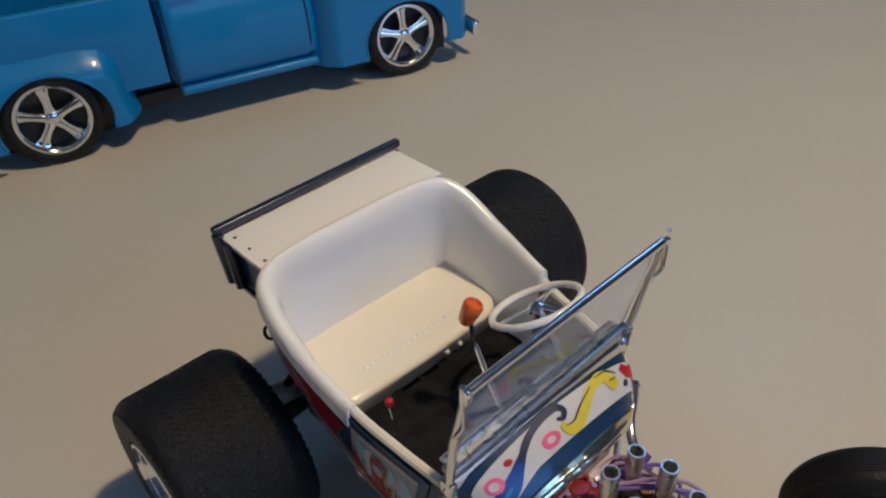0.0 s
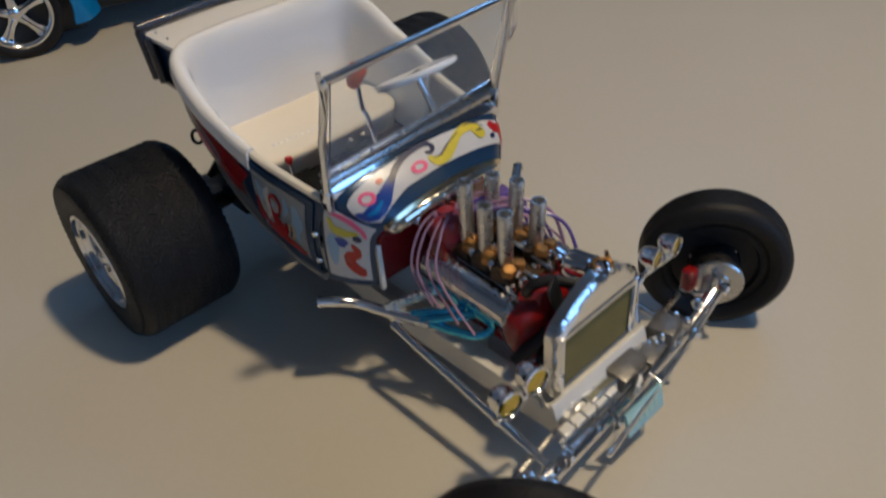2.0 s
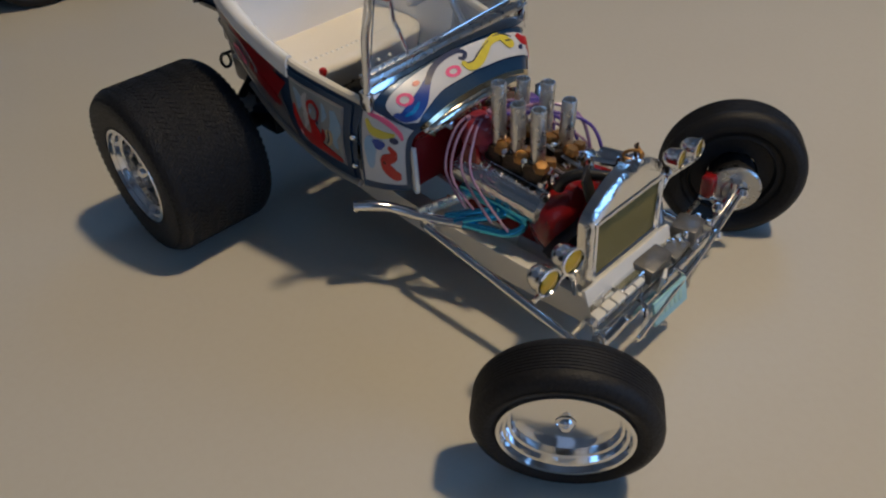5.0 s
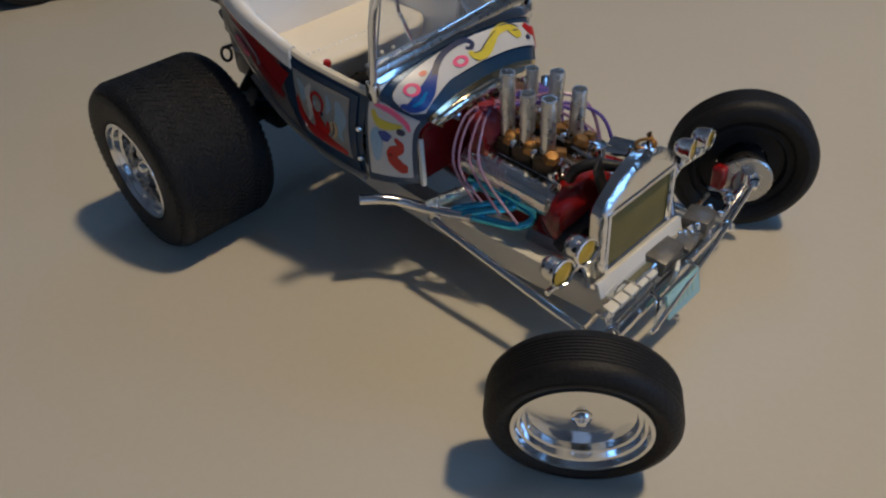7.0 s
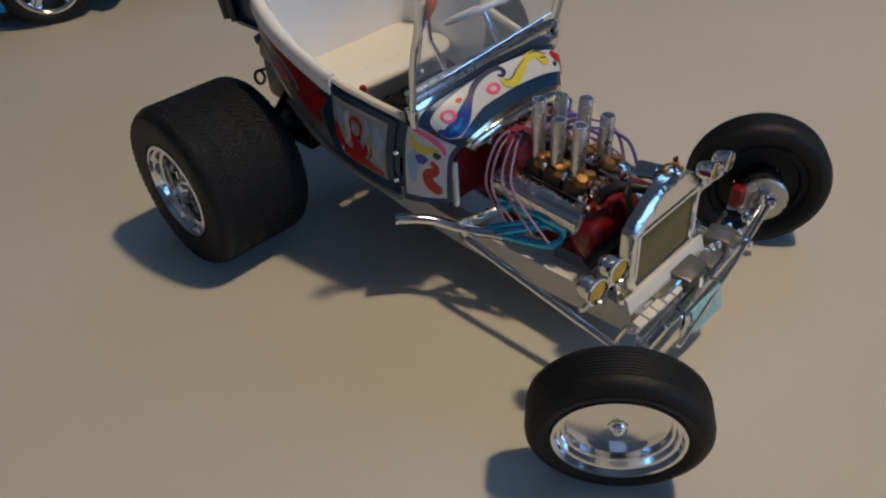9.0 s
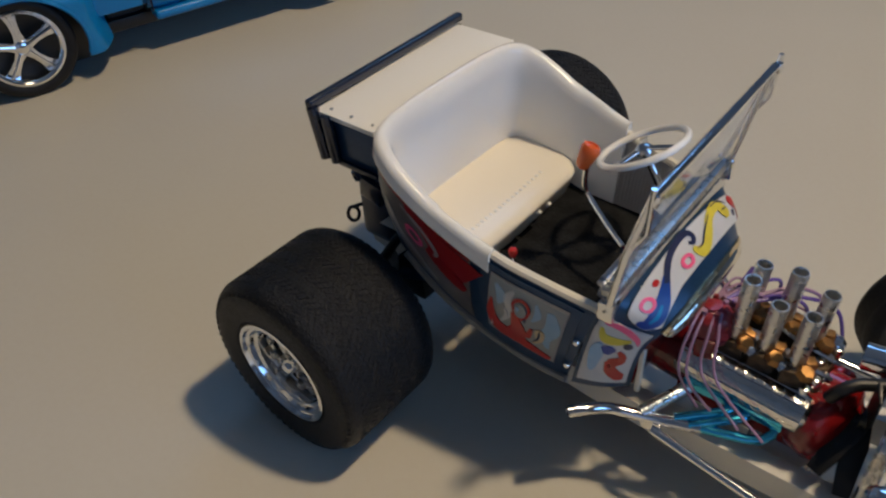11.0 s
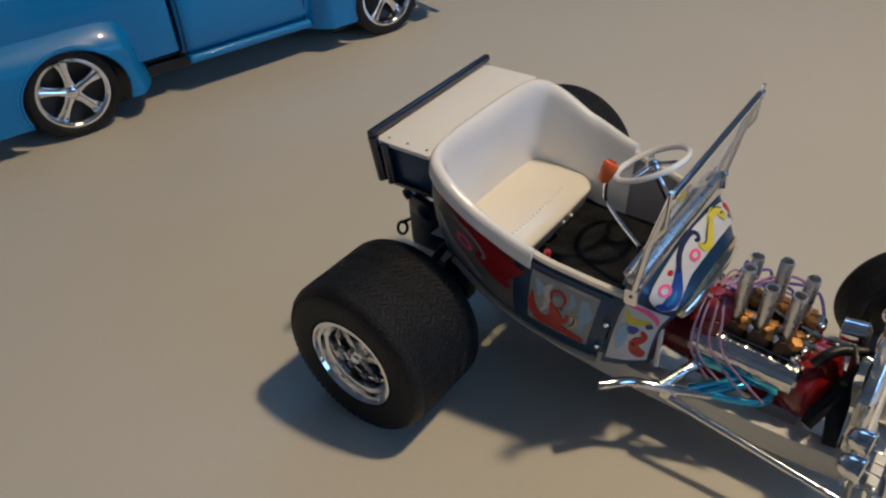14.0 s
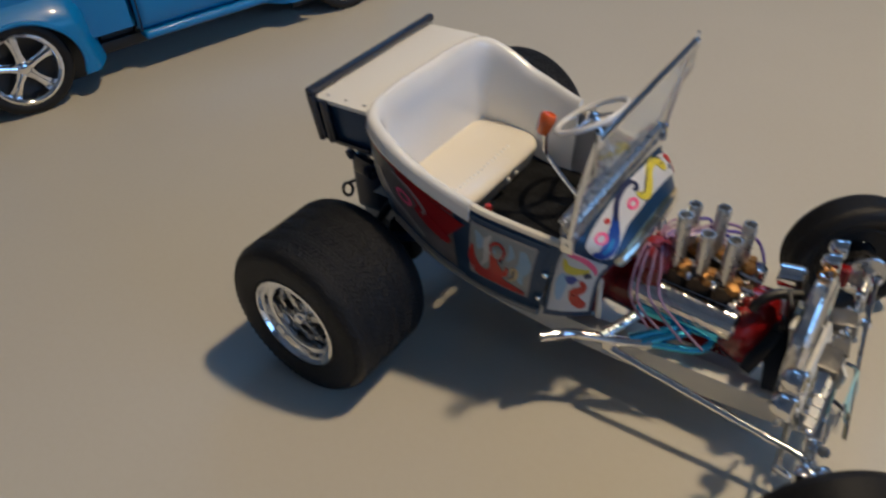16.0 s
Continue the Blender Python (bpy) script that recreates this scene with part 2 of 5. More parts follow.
GOLD = material("pale_gold_plating", (0.86, 0.70, 0.42), 0.18, 1.0, mottle=0.5, mottle_scale=600, second=(0.70, 0.66, 0.60), rough_vary=0.06, bump=0.12, bump_scale=500)
MAROON = material("purplish_red_plastic", (0.30, 0.022, 0.026), 0.34, coat=0.2, mottle=0.6, mottle_scale=500, second=(0.22, 0.04, 0.10), bump=0.6, bump_scale=1200)
D_GREY = material("decal_grey", (0.25, 0.245, 0.26), 0.3, mottle=0.8, mottle_scale=220, second=(0.38, 0.36, 0.36))
D_SLATE = material("decal_slate", (0.115, 0.11, 0.115), 0.3, mottle=0.8, mottle_scale=220, second=(0.19, 0.18, 0.18))
D_SKY = material("decal_sky_blue", (0.24, 0.42, 0.60), 0.3, mottle=0.5, mottle_scale=400, second=(0.42, 0.52, 0.60))
FADED = material("faded_plate_marks", (0.40, 0.60, 0.52), 0.4, mottle=0.6, mottle_scale=600, second=(0.34, 0.58, 0.60))
D_CRIMSON = material("decal_crimson", (0.27, 0.006, 0.012), 0.28, mottle=0.4, mottle_scale=300, second=(0.36, 0.02, 0.03))
D_SAND = material("decal_sand", (0.62, 0.50, 0.30), 0.3, mottle=0.4, mottle_scale=500)
# ivory darkened for the body's lower edge: its shade is put into the colour
STRIP = material("shaded_ivory_plastic", (0.33, 0.315, 0.28), 0.4, mottle=0.4, mottle_scale=200, second=(0.22, 0.21, 0.19))
POLISHED = material("polished_pale_plating", (0.93, 0.87, 0.74), 0.10, 1.0, mottle=0.2, mottle_scale=500, second=(0.80, 0.76, 0.68), rough_vary=0.06, bump=0.5, bump_scale=420)
LINING = material("grey_fluted_vinyl", (0.36, 0.35, 0.34), 0.35, mottle=0.2, mottle_scale=150, second=(0.29, 0.28, 0.275))
LID = material("matt_white_plastic", (0.86, 0.85, 0.82), 0.42, mottle=0.12, mottle_scale=80, second=(0.80, 0.78, 0.74), bump=0.05, bump_scale=500)
TANK_GREY = material("satin_blue_grey_plastic", (0.055, 0.068, 0.100), 0.36, 0.1, coat=0.2, mottle=0.5, mottle_scale=260, second=(0.030, 0.038, 0.060), bump=0.15, bump_scale=900)
PALE = material("pale_grey_plastic", (0.50, 0.49, 0.47), 0.3, coat=0.3, mottle=0.3, mottle_scale=350, second=(0.36, 0.35, 0.34))
GREY = material("worn_grey_metal", (0.22, 0.21, 0.195), 0.36, 0.6, mottle=0.6, mottle_scale=420, second=(0.10, 0.10, 0.10), bump=0.35, bump_scale=900)
BRIGHT = material("frosted_bright_plating", (0.84, 0.93, 0.96), 0.30, 1.0, mottle=0.25, mottle_scale=500, second=(0.62, 0.76, 0.82), rough_vary=0.08)
SUMP = material("pale_lilac_grey_paint", (0.60, 0.59, 0.62), 0.35, coat=0.2, mottle=0.3, mottle_scale=300, second=(0.46, 0.46, 0.49))
GLASS = bpy.data.materials.new("clear_acetate")
GLASS.use_nodes = True
_g = GLASS.node_tree
_b = _g.nodes["Principled BSDF"]
_b.inputs["Base Color"].default_value = (0.90, 0.93, 0.95, 1)
_b.inputs["Transmission Weight"].default_value = 0.93
_b.inputs["Roughness"].default_value = 0.03
_b.inputs["IOR"].default_value = 1.22

# ---- the room and the table ----
def slab(name, label, size, centre, mat):
    ob = part(name, box(size, pose(*centre), bevel=2), mat, None, smooth=0)
    return tagged(ob, label, "room", kind="structure")


slab("floor", "plain brown wooden floor of the room", (4000, 4000, 40), (0, 0, -770), FLOOR)
slab("ceiling", "plain pale ceiling of the room", (4000, 4000, 40), (0, 0, 1770), WALL)
slab("wall_west", "plain pale wall of the room", (40, 4000, 2500), (-2020, 0, 500), WALL)
slab("wall_north", "plain pale wall of the room", (3960, 40, 2500), (0, 2020, 500), WALL)
slab("wall_south", "plain pale wall of the room", (3960, 40, 2500), (0, -2020, 500), WALL)
slab("wall_east", "plain pale wall of the room", (40, 4000, 2500), (2020, 0, 500), WALL)
table = thing("table", "smooth grey-beige laminate table top", "table")
part("tabletop", box((1700, 1100, 28), pose(-80, 60, -14), bevel=3, segs=3), TABLE, table)

for x in (-870, 710):
    for y in (-430, 550):
        part("leg", box((55, 55, 724), pose(x, y, -388), 4), FLOOR, table, "square wooden leg")


# ---- wheels ----
def tyre(bm, big, wide, lip, round_off, ribs, m, depth=0.35):
    """A tyre round local z: tread with grooves, rounded shoulders, walls down to the lip radius."""
    h = wide / 2
    prof = [(lip, -h + 1.2), (lip + 0.7, -h + 0.3), (lip + (big - lip) * 0.5, -h)]
    for k in range(5):
        a = math.pi / 2 * k / 4
        prof.append((big - round_off + round_off * math.sin(a), -h + round_off * (1 - math.cos(a)) * 0.9 + 0.05))
    flat = h - round_off * 0.9
    for k in range(ribs):
        z0 = -flat + 2 * flat * (k + 0.5) / ribs
        w = flat / ribs * 0.32
        prof += [(big, z0 - 2 * w), (big - depth, z0 - w), (big - depth, z0 + w), (big, z0 + 2 * w)]
    prof += [(r, -z) for r, z in prof[7::-1]]
    prof.append((lip - 1.0, h - 1.6))
    prof.append((lip - 1.0, -h + 1.6))
    return lathe(prof, 72, m, bm, closed=True)


def rear_wheel(name, x, y, big, out):
    """A fat slick on a deep chrome rim; out: the side (-1 or 1) its face looks to."""
    m = Matrix.Translation((x, y, big)) @ pose(0, 0, 0, 90 if out < 0 else -90, 0, 0)
    h = 10.4
    w = part(name, tyre(None, big, 2 * h, 9.5, 2.6, 20, m, 0.035), SLICK, rod, "fat black finely ribbed rear slick on a deep chrome rim")
    bm = bmesh.new()
    for k in range(64):
        a = TAU * k / 64
        for s in (-1, 1):
            box((0.5, 0.8, 1.3), m @ pose(0, 0, 0, 0, 0, math.degrees(a)) @ pose(big - 1.6, 0, s * (h - 0.8), 0, s * 40, 0), 0.0, bm=bm)
    part("shoulder_tread", bm, RUBBER, w, smooth=0)
    bm = bmesh.new()
    bands, around = 9, 84
    flat = h - 2.2
    for band in range(bands):
        z0 = -flat + 2 * flat * (band + 0.5) / bands
        slant = 0.030 if band % 2 else -0.030
        for k in range(around):
            a = TAU * (k + 0.37 * (band % 3)) / around
            ends = []
            for e in (-1, 1):
                z = z0 + e * flat / bands * 0.84
                for da, r in ((-0.021, big - 0.2), (-0.013, big + 0.12), (0.013, big + 0.12), (0.021, big - 0.2)):
                    t = a + e * slant + da
                    ends.append(bm.verts.new(m @ Vector((r * math.cos(t), r * math.sin(t), z))))
            for j in range(3):
                bm.faces.new((ends[j], ends[j + 1], ends[j + 5], ends[j + 4]))
            bm.faces.new(ends[3::-1])
            bm.faces.new(ends[4:])
    bmesh.ops.recalc_face_normals(bm, faces=bm.faces)
    part("tread", bm, SLICK, w, "rows of fine slanted tread blocks", smooth=0)
    rim = [(9.8, h - 1.3), (9.6, h - 0.3), (9.0, h - 0.2), (8.8, h - 0.9), (8.2, h - 1.0), (8.0, h - 1.9), (7.2, h - 2.1), (7.0, h - 4.2), (6.6, h - 4.4), (6.4, h - 7.2)]
    part("rim", lathe(rim, 56, m), CHROME, w, "deep stepped chrome rim")
    part("wheel_back", lathe([(6.5, h - 7.0), (3.0, h - 7.6), (0, h - 7.6)], 40, m), BLACK, w)
    for k in range(10):
        part("rim_lug", box((1.3, 1.5, 1.1), m @ pose(0, 0, 0, 0, 0, 36 * k + 18) @ pose(5.8, 0, h - 3.6, 0, 10, 0), 0.3), STEEL, w)
    for k in range(5):
        q = m @ pose(0, 0, 0, 0, 0, 72 * k)
        part("spoke", box((4.4, 1.7, 1.6), q @ pose(3.8, 0, h - 4.3, 0, 12, 0), 0.4), SATIN, w)
        part("lug_nut", lathe([(0, 0.9), (0.45, 0.8), (0.5, 0)], 6, q @ pose(1.9, 1.0, h - 3.3)), STEEL, w)
    part("hub_cap", lathe([(0, 3.0), (0.9, 2.7), (1.3, 2.0), (1.5, 0.6), (2.4, 0.3), (2.5, -0.4)], 24, m @ pose(0, 0, h - 4.2)), CHROME, w)
    return w


def front_wheel(name, x, y, big, turn, out, lean, reach):
    m = Matrix.Translation((x, y, big * math.cos(radians(lean)) + 1.6 * math.sin(radians(lean)))) @ pose(0, 0, 0, 0, 0, turn) @ pose(0, 0, 0, lean, 0, 0) @ pose(0, 0, 0, 90 if out < 0 else -90, 0, 0)
    h = 3.9
    w = part(name, tyre(None, big, 2 * h, 8.9, 2.2, 8, m, 0.11), RUBBER, rod, "narrow black ribbed front tyre on a smooth chrome disc")
    rim = [(9.1, h - 1.3), (8.9, h - 0.3), (8.4, h - 0.3), (8.1, h - 1.1), (7.7, h - 1.2), (7.5, h - 2.0), (7.1, h - 2.1), (6.9, h - 3.1), (6.2, h - 3.2), (1.2, h - 2.7), (0, h - 2.7)]
    part("disc", lathe(rim, 64, m), CHROME, w, "smooth dished chrome wheel disc")
    part("centre_knob", lathe([(0, 1.25), (0.45, 1.2), (0.7, 0.95), (0.65, 0.75), (1.0, 0.6), (1.15, 0.35), (1.05, 0.15), (1.4, 0)], 20, m @ pose(0, 0, h - 2.6)), CHROME, w)
    part("wheel_back", lathe([(9.0, -h + 0.9), (8.4, -h + 1.6), (7.6, -h + 1.4), (7.2, -h + 2.2), (5.4, -h + 2.4), (4.4, -h + 2.4)], 48, m), RUBBER, w, "black inner side of the wheel")
    part("drum_neck", lathe([(4.2, -h + 2.4), (3.9, -h), (3.9, -reach + 1.4)], 32, m), BLACK, w)
    part("brake_drum", lathe([(3.9, -reach + 1.5), (4.5, -reach + 1.4), (4.6, -reach + 0.3), (4.3, -reach), (2.4, -reach - 0.1), (2.1, -reach - 0.5), (0, -reach - 0.6)], 40, m), STEEL, w, "grey steel brake drum")
    return w


rod = thing("model_hot_rod", "navy and white model hot rod with bright painted scrolls", "model car")
rear_wheel("rear_wheel", 5.0, -32.5, 16.6, -1)
rear_wheel("rear_wheel", 0.4, 41.5, 17.2, 1)
front_wheel("front_wheel", 98.3, -29.9, 12.5, 37, -1, 6.4, 5.0)
front_wheel("front_wheel", 84.8, 35.5, 12.95, 34, 1, 0.0, 7.4)

# ---- the tub: an outer shell between a rim line and a bottom line ----
RIM = [(47.5, 18.6, 35.8), (39, 19.7, 37.2), (31, 20.6, 39.0), (21, 21.4, 43.6), (12.5, 20.8, 48.4), (8.4, 17.8, 50.5), (7.0, 10.0, 51.0), (6.7, 0, 51.0)]
SILL = [(43.2, 17.6, 19.0), (36.4, 17.8, 19.2), (28.2, 17.4, 20.0), (20.2, 17.4, 22.8), (13.4, 17.2, 27.0), (8.4, 15.8, 29.8), (6.9, 9, 30.8), (6.7, 0, 31.0)]
RIM_LINE, SILL_LINE = curve_points(RIM, 6), curve_points(SILL, 6)


def skin(u, v, off=0.0, side=-1):
    """A place on the body side: u from the door's front (0) to the middle of the back (1), v from rim (0) to sill (1)."""
    k = max(0.0, min(0.99999, u)) * (len(RIM_LINE) - 1)
    i, f = int(k), k - int(k)
    a, b = RIM_LINE[i].lerp(RIM_LINE[i + 1], f), SILL_LINE[i].lerp(SILL_LINE[i + 1], f)
    run = RIM_LINE[i + 1] - RIM_LINE[i]
    outward = Vector((-run.y, run.x, 0)).normalized() * -1
    if outward.y < 0 and u < 0.5:
        outward = -outward
    p = a.lerp(b, v) + outward * (math.sin(math.pi * min(1, v * 1.05)) * 1.1 + off)
    return Vector((p.x, side * p.y, p.z))


def strip(rows_u, rows_v, off, side=-1):
    return [[skin(u, v, off, side) for u in rows_u] for v in rows_v]


def span(a, b, n):
    return [a + (b - a) * k / n for k in range(n + 1)]


def shell(side):
    return strip(span(0, 1, 40), span(0, 1, 10), 0.0, side)


bm = grid(shell(-1))
grid(shell(1), bm)
bmesh.ops.remove_doubles(bm, verts=bm.verts, dist=0.01)
part("body_shell", bm, BLUE, rod, "dark metallic navy tub body")

# inner lining, from the rim down to the floor
INNER = [(46.5, 15.6, 25.5), (39, 16.6, 25.5), (31, 16.8, 25.5), (21, 17.4, 27), (11.8, 17.7, 31.6), (8.6, 16.2, 32.2), (7.8, 9.0, 32.2), (7.6, 0, 32.2)]
INNER_LINE = curve_points(INNER, 6)
STEP = 12                       # where the padded rim ends, behind the doors
LIP = [(-0.35, -2.6), (-0.75, -2.3), (-0.85, -1.7), (-0.60, -1.2), (-0.62, -0.5), (-0.35, 0.25), (0.25, 0.72), (1.0, 0.72), (1.6, 0.30), (2.05, -0.5), (2.35, -1.6), (2.5, -3.0)]


def wall_line(i, side):
    """The section of the padded tub wall at place i: over the rolled lip, then down to the floor."""
    a, b = RIM_LINE[i], INNER_LINE[i]
    centre = Vector((min(31.0, max(20.0, a.x)), 0, a.z))
    inward = (centre - a).normalized()
    rise = (1.5 if side > 0 else 0.5) * max(0.0, 1 - (i - STEP) / 7.0)
    pts = [a + inward * d * (0.8 if i < 18 else 1.0) + Vector((0, 0, h + (rise if d > -0.6 else 0))) for d, h in LIP]
    end = pts[-1]
    for v in span(0, 1, 9)[1:]:
        p = end.lerp(b, v)
        pts.append(p + inward * 0.35 * math.sin(math.pi * v))
    return [Vector((p.x, side * p.y, p.z)) for p in pts]


bm = bmesh.new()
for s in (-1, 1):
    first = wall_line(STEP, s)
    outer = Vector((RIM_LINE[STEP].x, s * (RIM_LINE[STEP].y - 0.1), 0))
    rows = [[Vector((p.x + 0.15, outer.y + (p.y - outer.y) * 0.05, p.z)) for p in first], [p + Vector((0.12, 0, 0)) for p in first]]
    rows += [wall_line(i, s) for i in range(STEP, len(RIM_LINE))]
    grid(rows, bm)
bmesh.ops.remove_doubles(bm, verts=bm.verts, dist=0.01)
part("inner_lining", bm, WHITE, rod, "gloss white padded tub wall with a thick rolled rim", smooth=55)
for s in (-1, 1):
    rows = []
    for a, b in zip(RIM_LINE[:STEP + 1], INNER_LINE):
        rows.append([Vector((p.x, s * p.y, p.z)) for p in [(a + Vector((0, -0.9, 0))).lerp(b, v) for v in span(0, 1, 6)]])
    lining = part("door_lining", grid(rows), LINING, rod, "grey fluted door lining")
    for k in range(STEP * 2 - 2):
        i, f = (k + 2) // 2, (k % 2) * 0.5
        a, b = RIM_LINE[i].lerp(RIM_LINE[i + 1], f), INNER_LINE[i].lerp(INNER_LINE[i + 1], f)
        pts = [(a + Vector((0, -0.9, 0))).lerp(b, v) for v in (0.12, 0.5, 0.88)]
        part("flute", tube([(p.x, s * p.y, p.z) for p in pts], 0.13, 6), LINING, lining)
    pts = [Vector((p.x, s * (p.y - 0.7), p.z + 0.2)) for p in RIM_LINE[:STEP + 1]]
    part("door_sill", tube(pts, 0.75, 8), CREAM, rod, "cream door top sill")

def slotted(x0, x1, wide, z, slot, ways):
    """A floor sheet with a cross slot (from slot[0] to slot[1] along x) that is open over the given stretches of y."""
    bm = bmesh.new()
    pieces = [(x0, slot[0], -wide / 2, wide / 2), (slot[1], x1, -wide / 2, wide / 2)]
    edges = [-wide / 2] + [y for way in ways for y in way] + [wide / 2]
    pieces += [(slot[0], slot[1], a, b) for a, b in zip(edges[::2], edges[1::2])]
    for a, b, c, d in pieces:
        box((b - a, d - c, 1.0), pose((a + b) / 2, (c + d) / 2, z), 0.0, bm=bm)
    return bm


part("cockpit_floor", slotted(9, 47, 34, 25.6, (22.0, 23.3), ((-5.3, -1.6), (-0.9, 2.8))), CARPET, rod, "dark grey flocked cockpit floor", smooth=0)

# seat with a rolled front edge and stitched studs
rows = []
for k in range(33):
    y = -17.9 + 35.8 * k / 32
    prof = curve_points([(6.5, 0, 32.4), (13, 0, 32.3), (19, 0, 32.0), (22.3, 0, 31.6), (23.7, 0, 30.8), (23.6, 0, 29.6), (22.0, 0, 25.5)], 4)
    sag = 0.2 * math.cos(TAU * k / 32)
    short = 2.4 * max(0.0, (abs(y) - 14.2) / 3.6) ** 2
    rows.append([(p.x - short * max(0, (p.x - 14) / 10), y, p.z + (sag if p.z > 29.0 else 0)) for p in prof])
seat = part("seat", grid(rows), CREAM, rod, "glossy cream bench seat cushion")
for k in range(17):
    y = -9.6 + 1.25 * k
    part("stud", lathe([(0, 0.22), (0.16, 0.2), (0.3, 0.12), (0.42, 0.0), (0.46, -0.2)], 14, pose(19.5, y, 31.92 + 0.2 * math.cos(TAU * (y + 17.9) / 35.8))), WHITE, seat)

# ---- painted panels laid on the body side ----
def patch(name, us, vs, off, mat, parent, side=-1, label="", n=10):
    rows = strip(span(us[0], us[1], n), span(vs[0], vs[1], n), off, side)
    return part(name, grid(rows, thick=0.12), mat, parent, label)


def quad_patch(name, corners, off, mat, parent, side=-1, label="", n=8):
    """Corners (u, v): rim front, rim back, sill back, sill front."""
    a, b, c, d = [Vector((*p, 0)) for p in corners]
    rows = [[skin(*(a.lerp(b, s).lerp(d.lerp(c, s), t)).xy, off, side) for s in span(0, 1, n)] for t in span(0, 1, n)]
    return part(name, grid(rows, thick=0.12), mat, parent, label)


def stroke(name, line, wide, place, mat, parent, steps=6, taper=True, ratio=1.0, widths=None):
    """A brush stroke along a 2D line; place(a, b) lays it on a surface; ratio: how much longer x's unit is than y's."""
    pts = curve_points([(x * ratio, y, 0) for x, y in line], steps)
    rows = [[], [], []]
    for k, p in enumerate(pts):
        run = (pts[min(k + 1, len(pts) - 1)] - pts[max(k - 1, 0)]).normalized()
        w = wide * (0.35 + 0.65 * math.sin(math.pi * (k + 0.6) / len(pts))) if taper else wide
        if widths:
            at_w = k / (len(pts) - 1) * (len(widths) - 1)
            i = min(int(at_w), len(widths) - 2)
            w = wide * (widths[i] + (widths[i + 1] - widths[i]) * (at_w - i))
        for j, row in enumerate(rows):
            s = (j - 1) * w / 2
            row.append(place((p.x - run.y * s) / ratio, p.y + run.x * s))
    return part(name, grid(rows, thick=0.06), mat, parent)


def blot(name, cx, cy, rx, ry, place, mat, parent, hole=0.0, wob=0.0):
    rows = [[place(cx + math.cos(TAU * k / 20) * rx * r * (1 + wob * math.sin(3 * TAU * k / 20)), cy + math.sin(TAU * k / 20) * ry * r) for k in range(21)] for r in (max(hole, 0.02), 1.0)]
    return part(name, grid(rows, thick=0.06), mat, parent)


def square_on(u0, u1, v0, v1, off, side):
    """Maps a unit square, x towards the car's front and y up, onto the body side."""
    return lambda x, y: skin(u1 + (u0 - u1) * x, v1 + (v0 - v1) * y, off, side)


